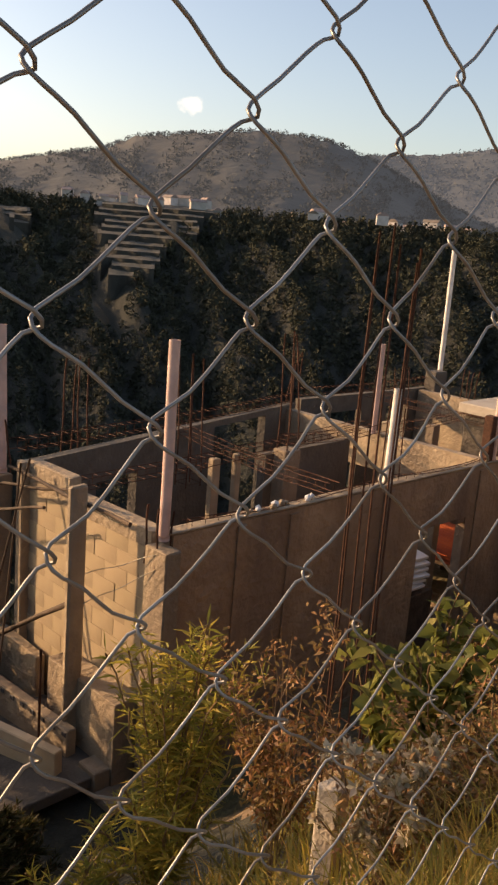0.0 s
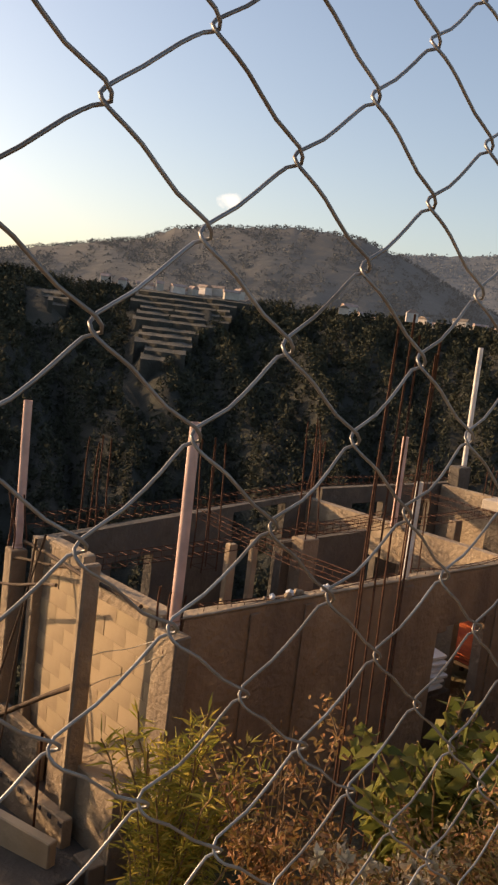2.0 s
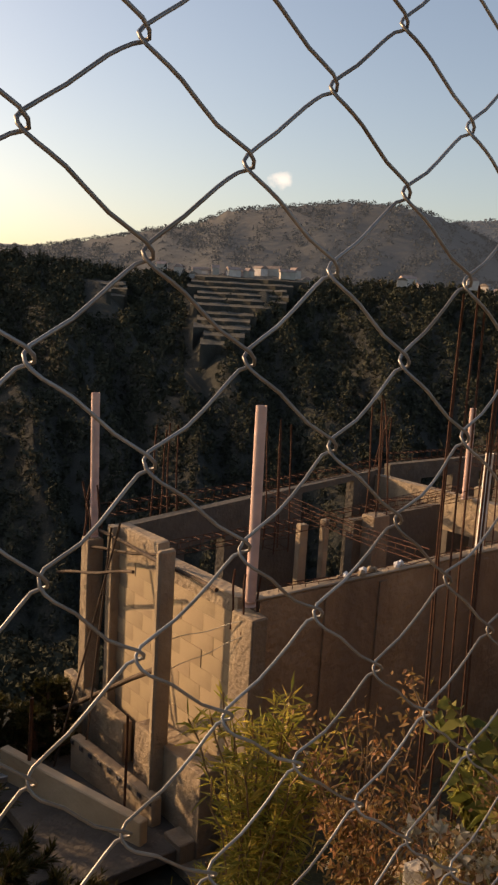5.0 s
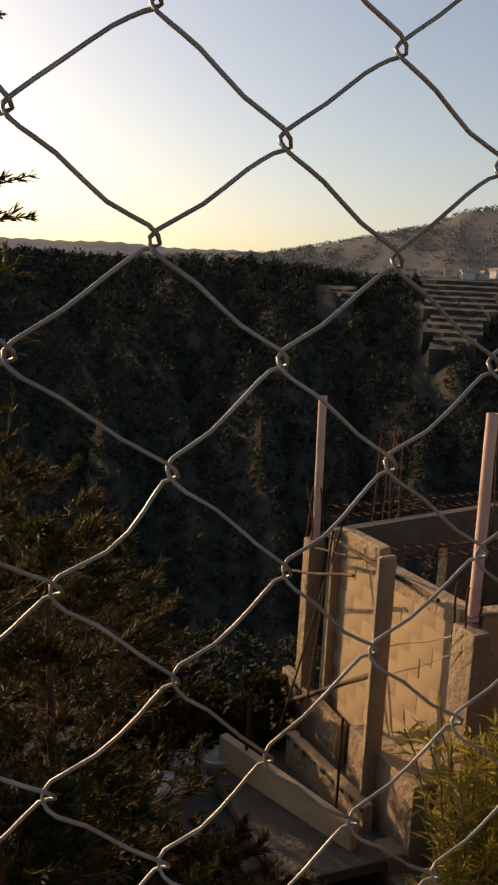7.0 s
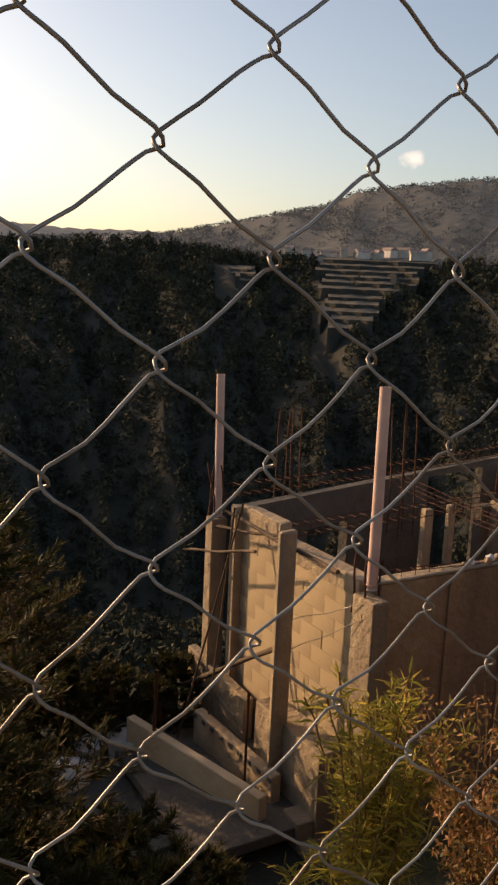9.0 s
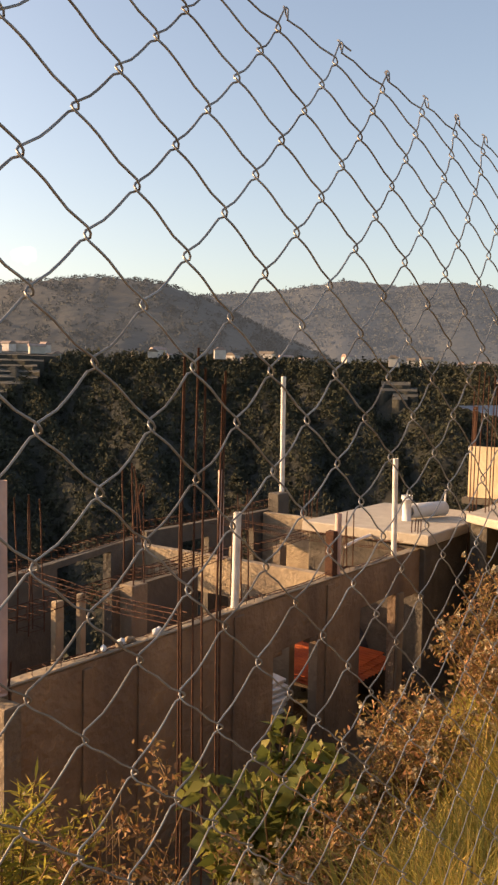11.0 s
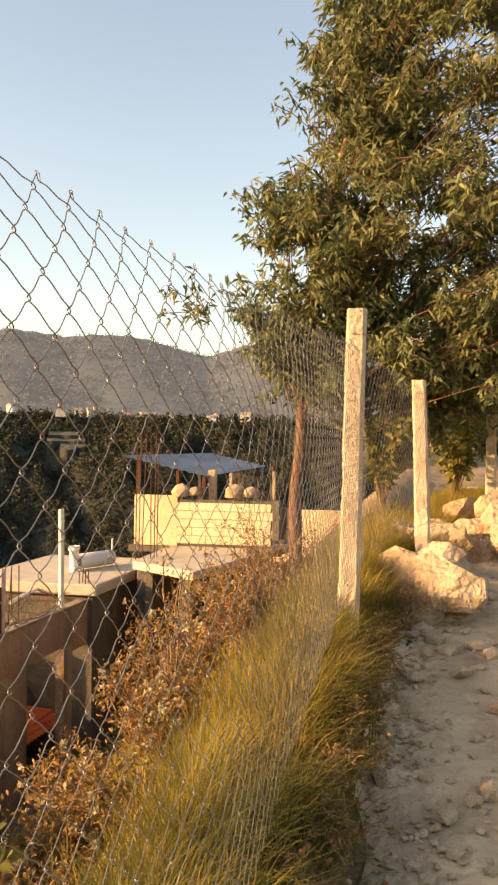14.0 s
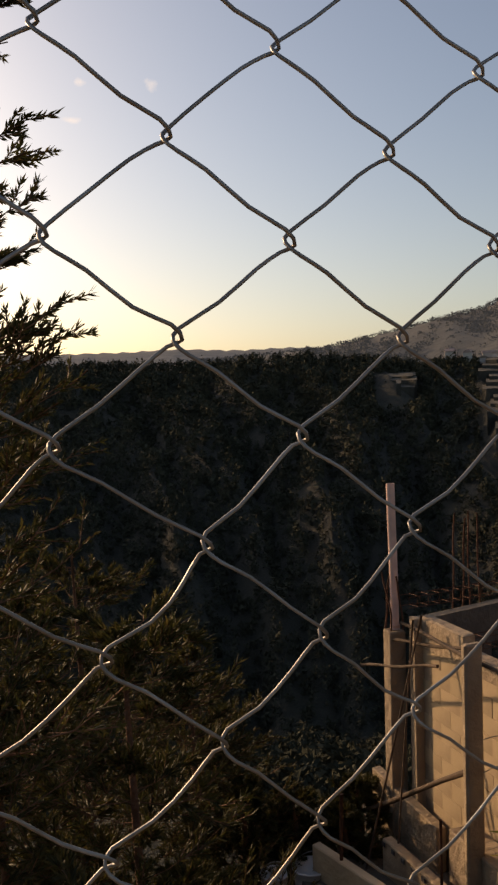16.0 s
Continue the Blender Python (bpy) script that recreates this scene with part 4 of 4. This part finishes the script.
bmesh.ops.solidify(b, geom=b.faces[:], thickness=.02)
part("sheet_roof", b, M_METAL, stand, "bluish-grey corrugated metal sheet")
for y, s in ((5.0, .22), (4.7, .16), (3.8, .24), (3.45, .2)):
    tagged(lump("sack", (0, 0, .1), (s, s, s * .8), M_CONC, m=Matrix.Translation((XW + .09, y + .1, .33)), sub=2), "filled pale sack lying on the stand wall", "sack", "sacks on the stand wall")

# solar heater tank
tank = empty("water_tank", Matrix.Translation((15.6, 6.5, -1.02)), "small white water tank lying on the roof terrace", "tank")
tube("drum", [(0, 0, .17), (.04, 0, .17), (.9, -.35, .17), (.94, -.36, .17)], [.1, .15, .15, .1], M_WHITE, tank, 16)
tube("vent_pipe", [(-.12, 0, 0), (-.12, 0, .42)], .09, M_WHITE, tank, 12)
tube("cap", [(-.12, 0, .42), (-.12, 0, .5)], .11, M_WHITE, tank, 12)
tube("outlet", [(.95, -.36, .1), (.95, -.36, .55)], .02, M_PIPEW, tank, 8)
hose = empty("hose", label="white hose looping over the terrace edge", category="hose")
tube("tube", [(12.6, 6.3, -1.1), (13.4, 6.5, -1.13), (14.2, 6.6, -1.14), (15.0, 6.5, -1.15), (15.6, 6.6, -1.15)], .03, M_PIPEW, hose, 8)
low = empty("boundary_wall", label="low sunlit block wall beyond the trees", category="wall")
part("wall", box((24, 2.4, -1.1), (.2, 3.6, 1.5), .02, .004), M_YELLOW, low)


# ---- stones ----
for (x, y), s, lab in (((6.1, -.36), (.36, .26, .30), "broad split boulder beside the grass"), ((8.0, -.42), (.42, .3, .27), "pale angular boulder beside the path"), ((8.2, -.85), (.42, .34, .3), "pale rounded boulder beside the path"), ((7.2, -.42), (.26, .2, .16), "pale boulder half buried by the path"), ((6.75, -.5), (.2, .16, .13), "small pale boulder by the path"), ((9.2, -1.0), (.4, .3, .28), "pale boulder at the bend of the path"), ((9.6, -.7), (.34, .3, .26), "pale boulder at the bend of the path")):
    tagged(lump("boulder", (0, 0, s[2] * .35), s, M_ROCK, m=Matrix.Translation((x, y, float(ground_z(x, y)))) @ Matrix.Rotation(R.uniform(0, 6), 4, "Z"), sub=3, amp=.5), lab, "boulder", "boulders by the path")
stones = []
for k in range(6):
    b = bmesh.new()
    bmesh.ops.create_icosphere(b, subdivisions=1, radius=1)
    o = Vector(R.uniform(0, 90, 3))
    for v in b.verts:
        v.co *= 1 + .5 * noise.noise(v.co * 1.3 + o)
        v.co.z *= .6
    me = bpy.data.meshes.new("stone")
    b.to_mesh(me)
    b.free()
    me.materials.append(M_STONE)
    stones.append(me)
for k in range(295):
    x = R.uniform(1.6, 8.5)
    y = -.12 - abs(R.normal(0, .28)) if k % 2 else R.uniform(-1.6, -.1)
    y -= .06 * max(x - 5, 0)
    s = float(np.clip(R.lognormal(-3.55, .55), .010, .085))
    o = new("stone", stones[k % 6])
    o.matrix_basis = Matrix.Translation((x, y, float(ground_z(x, y)) + .012 + s * .3)) @ Matrix.Rotation(R.uniform(0, 6), 4, "Z") @ Matrix.Diagonal((s, s * R.uniform(.7, 1.2), s, 1))
    tagged(o, "loose pale stone on the sandy path", "stone", "stones on the path")

# fine gravel and litter, too many to count
b = bmesh.new()
bmesh.ops.create_icosphere(b, subdivisions=1, radius=1)
pc = np.array([v.co for v in b.verts])
pt = np.array([[v.index for v in f.verts] for f in b.faces])
b.free()
n = 5200
x = R.uniform(1.7, 9.0, n)
y = np.where(R.uniform(0, 1, n) < .45, -.10 - np.abs(R.normal(0, .16, n)), R.uniform(-1.9, -.08, n)) - .06 * np.maximum(x - 5, 0)
keep = np.sin(x * 3.7 + y * 5) + np.sin(x * 1.3 - y * 8.1) + R.normal(0, .8, n) > -.3
x, y = x[keep], y[keep]
n = len(x)
sz = np.clip(R.lognormal(-4.75, .5, n), .004, .022)
v = pc[None] * (sz[:, None] * R.uniform(.6, 1.3, (n, 3)))[:, None] * R.uniform(.8, 1.15, (n, len(pc), 1)) * [1, 1, .6] + np.stack([x, y, ground_z(x, y) + .014 + sz * .2], -1)[:, None]
tagged(raw("gravel", v.reshape(-1, 3), (pt[None] + (np.arange(n) * len(pc))[:, None, None]).reshape(-1, 3), M_STONE), "fine pale gravel scattered over the sandy path", "gravel", kind="stuff")
a = R.uniform(0, 6.283, 900)
x, y = R.uniform(1.8, 7, 900), -.06 - np.abs(R.normal(0, .10, 900))
litter = leaves("leaf_litter", np.stack([x, y - .06 * np.maximum(x - 5, 0), ground_z(x, y) + .022], -1), np.stack([np.cos(a), np.sin(a), R.normal(.1, .2, 900)], -1), R.uniform(.02, .06, 900), R.uniform(.006, .018, 900), M_BROWN)
tagged(litter, "dry brown leaf litter along the path edge", "leaf litter", kind="stuff")


# ---- grass and weeds ----
def grass(name, x, y, h, material, label, lean=.35, wind=(0, 0), width=.0045):
    n = len(x)
    z = ground_z(x, y)
    a = R.uniform(0, 2 * np.pi, n)
    d = np.stack([np.cos(a), np.sin(a), 0 * a], -1)
    s = np.stack([-np.sin(a), np.cos(a), 0 * a], -1)
    L = np.abs(R.normal(lean, lean * .6, n))[:, None] * h[:, None]
    p = np.stack([x, y, z - .01], -1)
    w = width * R.uniform(.6, 1.4, n)[:, None]
    up = np.array([0, 0, 1.0])
    wd = np.array([wind[0], wind[1], 0])
    m1 = p + up * h[:, None] * .45 + (d + wd) * L * .25
    m2 = p + up * h[:, None] * .8 + (d + wd) * L * .65
    t = p + up * h[:, None] * R.uniform(.82, 1, n)[:, None] + (d + wd) * L * 1.15
    v = np.stack([p - s * w, p + s * w, m1 - s * w * .9, m1 + s * w * .9, m2 - s * w * .55, m2 + s * w * .55, t], 1).reshape(-1, 3)
    k = np.arange(n)[:, None] * 7
    f = np.concatenate([k + [0, 1, 3], k + [0, 3, 2], k + [2, 3, 5], k + [2, 5, 4], k + [4, 5, 6]], 1).reshape(-1, 3)
    me = bpy.data.meshes.new(name)
    me.vertices.add(len(v))
    me.vertices.foreach_set("co", v.ravel())
    me.loops.add(f.size)
    me.loops.foreach_set("vertex_index", f.ravel().astype(np.int32))
    me.polygons.add(len(f))
    me.polygons.foreach_set("loop_start", np.arange(len(f), dtype=np.int32) * 3)
    me.update(calc_edges=True)
    me.materials.append(material)
    return tagged(new(name, me), label, "grass", kind="stuff")


n = 84000
x = R.uniform(.9, 12, n) ** 1.0
y = R.normal(.22, .2, n) - .165 * np.clip(x - 5.2, 0, 9)
ok = (y > np.where(R.uniform(0, 1, n) < .2, .0, .06) + .03 * np.sin(x * 4.1) - .165 * np.clip(x - 5.2, 0, 9)) & (np.hypot(x, y) > 1.0)
x, y = x[ok], y[ok]
tuft = .6 + .5 * np.sin(x * 5.3 + np.sin(y * 9) * 2) * np.sin(x * 2.1 + y * 6)
grass("grass", x, y, R.uniform(.09, .30, len(x)) * (.65 + .6 * tuft), M_GRASS, "tall dry yellow grass along the fence line", .55, (.02, -.12), .0021)
n = 6000
cx, cy = R.uniform(1.6, 8, 60), R.normal(.05, .035, 60)
cy = cy - .165 * np.clip(cx - 5.2, 0, 9)
k = R.integers(0, 60, n)
grass("grass", cx[k] + R.normal(0, .06, n), cy[k] + R.normal(0, .05, n), R.uniform(.1, .3, n), M_GRASSG, "green grass tufts at the edge of the path", .55, (0, -.1), .0028)
n = 12000
x, y = R.uniform(-1.5, 9, n), R.uniform(.5, 2.6, n)
grass("grass", x, y, R.uniform(.08, .26, n), M_GRASS, "sparse dry grass on the slope below the fence", .6)


def weed(name, p, h, spread, stems, n_leaf, size, lm, label, heads=0, cat="weed", hm=None, head_r=.02, grp=""):
    """A branching dry plant: stems, small leaves, and seed heads."""
    x, y = p
    z = float(ground_z(x, y))
    th = empty(name, Matrix.Translation((x, y, z)), label, cat, grp)
    lines, tips, along = [], [], []
    for _ in range(stems):
        a = R.uniform(0, 6.283)
        s = spread * math.sqrt(R.uniform(.02, 1))
        hh = h * R.uniform(.6, 1.0)
        t = np.linspace(0, 1, 6)[:, None]
        e = np.array([[math.cos(a) * s, math.sin(a) * s, hh]])
        c = np.array([[math.cos(a) * s * .2, math.sin(a) * s * .2, hh * .55]])
        q = 2 * t * (1 - t) * c + t * t * e + R.normal(0, .012, (6, 3)) * t
        lines.append(q)
        tips.append(q[-1])
        for _ in range(5):
            k = R.uniform(.3, 1)
            i = min(int(k * 5), 4)
            b0 = q[i] + (q[i + 1] - q[i]) * (k * 5 - i)
            d = unit(1)[0] * np.array([1, 1, .5]) * spread * .35 + np.array([0, 0, .25 * spread])
            lines.append(np.stack([b0, b0 + d * .5 + [0, 0, .01], b0 + d]))
            tips.append(b0 + d)
            along.append((b0, b0 + d))
    tubes("stem_frame", lines, .003, M_STEM, th, 4)
    along = np.array(along)
    k = R.integers(0, len(along), n_leaf)
    t = R.uniform(.1, 1.05, n_leaf)[:, None]
    base_ = along[k, 0] * (1 - t) + along[k, 1] * t + R.normal(0, size * .9, (n_leaf, 3))
    leaves("foliage", base_, unit(n_leaf) + [0, 0, .1], size * R.uniform(.5, 1.4, n_leaf), size * .42, lm, th, .2)
    if heads:
        tips = np.array(tips)
        k = R.integers(0, len(tips), heads)
        c = np.repeat(tips[k], 16, 0)
        d = unit(len(c))
        tagged(leaves("seed_fluff", c, d, head_r * R.uniform(.6, 1.2, len(c)), head_r * .6, hm or M_PALE, th), kind="stuff")
    return th


for p, top, s, st, nl, hd in (((2.35, .85), .0, .32, 26, 3600, 40), ((3.0, 1.05), -.02, .34, 26, 3800, 60), ((2.7, .85), -.02, .24, 18, 2200, 30), ((3.5, 1.05), .10, .33, 24, 3600, 70), ((4.25, 1.0), .42, .34, 24, 3200, 50), ((3.3, .85), .06, .24, 18, 2200, 40), ((3.9, .85), .32, .26, 18, 2000, 30), ((5.2, 1.05), .56, .42, 20, 2600, 24), ((6.2, 1.05), .64, .45, 18, 2400, 16), ((7.4, 1.0), .78, .5, 16, 2200, 12), ((5.8, .85), .62, .4, 16, 2000, 10), ((2.0, .7), .0, .26, 16, 1800, 16)):
    weed("weed_bush", p, top - float(ground_z(*p)), s, st, nl, .030, M_BROWN, "dry brown weed bush with pale seed heads", hd, "bush", M_PALE, .022, "dry weed bushes")
for p in ((2.2, -.06), (2.5, -.03), (2.8, -.07), (3.05, -.02), (3.35, -.08), (3.6, -.03), (3.9, -.07), (4.15, -.02), (4.4, -.08), (4.75, -.06), (5.2, -.12), (5.6, -.16)):
    weed("weed_bush", p, .26, .14, 12, 700, .022, M_BROWN, "low reddish dry weeds at the edge of the path", 3, "bush", M_PALE, .012, "dry weeds by the path")
weed("tall_weed", (4.05, .85), 1.15, .14, 5, 200, .032, M_BROWN, "single tall dry stalk with pale flower heads", 22, "weed", M_PALE, .030)
weed("weed_bush", (2.35, 1.75), 1.2, .30, 18, 2200, .034, M_BROWN, "reddish-brown dead shrub in front of the wall", 8, "bush", M_PALE, .02, "dry weed bushes")
weed("flowering_weed", (1.78, .88), .22 - float(ground_z(1.78, .88)), .2, 12, 800, .028, M_BROWN, "dry weed covered with dense cream flower heads", 60, "weed", M_PALE, .034)
weed("flowering_weed", (2.0, .95), .08 - float(ground_z(2.0, .95)), .22, 12, 800, .028, M_BROWN, "dry weed covered with dense cream flower heads", 50, "weed", M_PALE, .028)


def leafy(name, p, h, spread, stems, per, length, width, material, label, droop=.35, cat="shrub", z=None, upright=1.0, bare=.25):
    """A shrub of arching stems set with larger leaves."""
    x, y = p
    z = float(ground_z(x, y)) if z is None else z
    th = empty(name, Matrix.Translation((x, y, z)), label, cat)
    lines, B, D = [], [], []
    for _ in range(stems):
        a, s = R.uniform(0, 6.283), spread * math.sqrt(R.uniform(.02, 1))
        hh = h * R.uniform(.55, 1)
        t = np.linspace(0, 1, 9)[:, None]
        e = np.array([[math.cos(a) * s, math.sin(a) * s, hh]])
        c = np.array([[math.cos(a) * s * .25, math.sin(a) * s * .25, hh * .7]])
        q = 2 * t * (1 - t) * c + t * t * e + R.normal(0, .012, (9, 3)) * t
        lines.append(q)
        k = R.uniform(bare, 1, per)
        i = np.minimum((k * 8).astype(int), 7)
        B.append(q[i] + (q[i + 1] - q[i]) * (k * 8 - i)[:, None])
        D.append(unit(per) * [1, 1, .6] + [0, 0, .35 * upright])
    tubes("stem_frame", lines, .0045, M_STEM, th, 5)
    B, D = np.concatenate(B), np.concatenate(D)
    leaves("foliage", B, D, length * R.uniform(.5, 1.25, len(B)), width * R.uniform(.7, 1.2, len(B)), material, th, droop)
    return th


leafy("broadleaf_shrub", (2.75, 1.35), .82, .32, 26, 22, .10, .06, M_BROAD, "green broad-leaved shrub growing through the weeds", .3)
leafy("broadleaf_shrub", (3.0, 1.7), .85, .28, 18, 20, .10, .06, M_BROAD, "green broad-leaved shrub before the wall opening", .3)
leafy("feathery_shrub", (2.62, 2.7), 1.72, .45, 38, 80, .13, .014, M_FEATH, "yellow-green feathery shrub with narrow leaves", .12, upright=1.2)
leafy("feathery_shrub", (2.3, 2.4), 1.0, .4, 20, 70, .12, .013, M_FEATH, "yellow-green feathery shrub with narrow leaves", .12, upright=1.2)
leafy("feathery_shrub", (1.95, 2.7), .95, .4, 14, 60, .12, .013, M_FEATH, "yellow-green feathery shrub with narrow leaves", .15)
leafy("broadleaf_shrub", (9.4, .2), 1.5, .8, 30, 40, .12, .07, M_BROAD, "olive broad-leaved shrub beside the path", .3)
leafy("broadleaf_shrub", (11.2, -.6), 1.8, 1.0, 30, 40, .13, .07, M_BROAD, "olive broad-leaved shrub beside the path", .3)
stub = empty("concrete_stump", Matrix.Translation((2.08, 1.28, -1.45)), "pale weathered concrete stump among the weeds", "post")
part("shaft", box((0, 0, .6), (.085, .085, 1.24), .012, .003), M_POST, stub)


# ---- trees ----
def conifer(p, z0, h, spread, branches, label, seed_len=.085, low=.1, toward=None):
    x, y = p
    z0 = min(z0, float(ground_z(x, y)))
    th = empty("conifer_tree", Matrix.Translation((x, y, z0)), label, "tree", "conifers on the slope")
    t = np.linspace(0, 1, 9)
    tube("trunk", np.stack([.05 * np.sin(t * 4), .04 * np.sin(t * 3 + 1), h * t], -1), .055 * (1 - .9 * t) + .006, M_BARK, th, 8)
    B, D, lines = [], [], []
    for _ in range(branches):
        f = R.uniform(low, 1)
        a = R.uniform(0, 6.283)
        L = spread * (1.05 - f * .75) * R.uniform(.5, 1.15)
        s = np.linspace(0, 1, 8)[:, None]
        q = np.array([[0, 0, h * f]]) + np.array([[math.cos(a), math.sin(a), 0]]) * L * s + np.array([[0, 0, 1.0]]) * (L * (.45 * s ** 1.6 - .1 * s)) + R.normal(0, .015, (8, 3)) * s
        lines.append(q)
        for _ in range(11):
            k = R.uniform(.25, 1)
            i = min(int(k * 7), 6)
            b0 = q[i] + (q[i + 1] - q[i]) * (k * 7 - i)
            w = (q[-1] - q[0]) / (L + 1e-6) * .7 + unit(1)[0] * .55 + [0, 0, .25]
            w /= np.linalg.norm(w)
            tl = .28 * L * R.uniform(.5, 1.2)
            e = b0 + w * tl
            lines.append(np.stack([b0, (b0 + e) / 2, e]))
            m = 26
            u_ = R.uniform(0, 1.02, m)[:, None]
            B.append(b0 + (e - b0) * u_)
            D.append(w + unit(m) * .6)
    tubes("branch_frame", lines, .0035, M_BARK, th, 4)
    B, D = np.concatenate(B), np.concatenate(D)
    leaves("crown", B, D, seed_len * R.uniform(.5, 1.2, len(B)), .012, M_CONIF, th)


conifer((1.0, 4.9), -4.2, 4.3, 1.4, 130, "dark green conifer with feathery upturned sprays")
conifer((.2, 5.2), -4.3, 4.5, 1.5, 130, "dark green conifer with feathery upturned sprays")
conifer((1.75, 6.4), -4.3, 1.9, .9, 90, "young conifer with sunlit feathery sprays beside the yard")
conifer((2.6, 9.4), -4.3, 3.0, 1.3, 80, "young conifer behind the yard slab")
conifer((1.2, 8.6), -4.3, 4.2, 1.6, 90, "dark conifer below the yard")
conifer((-.7, 6.2), -4.3, 5.0, 1.5, 100, "dark green conifer with feathery upturned sprays")
conifer((.02, 4.2), -3.4, 7.6, 1.25, 130, "tall thin conifer with drooping twig tips", .06, .3)
conifer((1.3, 3.7), -2.9, 1.2, .8, 90, "young conifer low on the slope")
conifer((2.1, 4.7), -4.0, 1.7, .9, 80, "young conifer before the stair landing")
conifer((2.45, 6.0), -4.3, 1.1, .7, 80, "young conifer before the yard")
conifer((2.9, 5.3), -4.3, 1.1, .8, 70, "young conifer before the stair")
conifer((1.5, 5.3), -4.3, 2.0, .9, 90, "young conifer with sunlit feathery sprays")
conifer((3.2, 10.6), -4.3, 3.2, 1.4, 70, "dark conifer behind the yard")
conifer((1.4, 11.2), -4.3, 3.8, 1.6, 70, "dark conifer behind the yard")
conifer((.1, 9.6), -4.3, 4.4, 1.7, 80, "dark conifer down the slope")
conifer((3.7, 8.9), -4.3, 1.0, .7, 70, "young conifer behind the yard slab")
conifer((4.2, 8.6), -4.3, .9, .6, 60, "young conifer behind the yard slab")
conifer((4.6, 9.0), -4.3, 1.0, .6, 60, "young conifer behind the yard slab")
conifer((3.1, 9.1), -4.3, 1.2, .8, 70, "young conifer behind the yard slab")
conifer((.5, 3.4), -2.6, 2.0, .9, 90, "young conifer low on the slope")


def big_tree(p, z0):
    """A trunk, forking limbs, and drooping leaf sprays filling an uneven crown."""
    x, y = p
    th = empty("broadleaf_tree", Matrix.Translation((x, y, z0)), "tall tree with drooping narrow olive leaves", "tree")
    t = np.linspace(0, 1, 12)
    tr = np.stack([.5 * t ** 2, -1.0 * t ** 2.6, 6.8 * t], -1) + R.normal(0, .02, (12, 3))
    tube("trunk", tr, .07 * (1 - .85 * t) + .008, M_BARK, th, 10)
    B, D, lines = [], [], []
    cen, rad_ = np.array([.9, -2.35, 5.4]), np.array([2.3, 2.35, 3.6])
    ends = cen + unit(560) * rad_ * R.uniform(.4, 1.0, (560, 1)) ** .6
    low = np.array([.2, -.32, 3.5]) + R.normal(0, 1, (60, 3)) * [.4, .28, .55]
    low2 = np.array([.6, -1.0, 2.9]) + R.normal(0, 1, (40, 3)) * [.6, 1.0, .3]
    low3 = np.array([.2, -.12, 2.8]) + R.uniform(-1, 1, (46, 3)) * [.4, .34, .3]
    low4 = np.array([.3, -1.5, 2.6]) + R.normal(0, 1, (46, 3)) * [.5, .6, .2]
    spur = np.array([.2, .1, 4.3]) + R.uniform(-1, 1, (12, 3)) * [.3, .42, .22]
    edge_ = np.array([.4, -.85, 5.7]) + R.normal(0, 1, (60, 3)) * [.5, .3, .9]
    ends = np.concatenate([ends, low, low2, low3, low4, spur, edge_])
    ends = ends[ends[:, 2] > 2.05]
    for e in ends:
        k = min(max(int((e[2] - 1.2) / 6.8 * 11 * .8), 2), 10)
        b0 = tr[k]
        s = np.linspace(0, 1, 6)[:, None]
        q = b0 + (e - b0) * s + np.array([[0, 0, .35]]) * np.sin(s * 3.14) + R.normal(0, .03, (6, 3)) * s
        lines.append(q[2:] if len(lines) % 15 == 0 else q[4:])
        for _ in range(4):
            w = unit(1)[0] * [.4, .4, .22]
            c = e + w
            lines.append(np.stack([q[4], (q[4] + c) / 2 + [0, 0, .04], c]))
            m = 30
            u_ = R.uniform(.15, 1.1, m)[:, None]
            B.append(q[4] + (c - q[4]) * u_ + R.normal(0, .045, (m, 3)))
            D.append(unit(m) * [1, 1, .7] + [0, 0, -.6])
    tubes("branch_frame", lines, .005, M_BARK, th, 4)
    B, D = np.concatenate(B), np.concatenate(D)
    leaves("crown", B, D, .12 * R.uniform(.6, 1.25, len(B)), .034, M_LEAF, th, .15)


big_tree((9.0, 1.1), -.3)
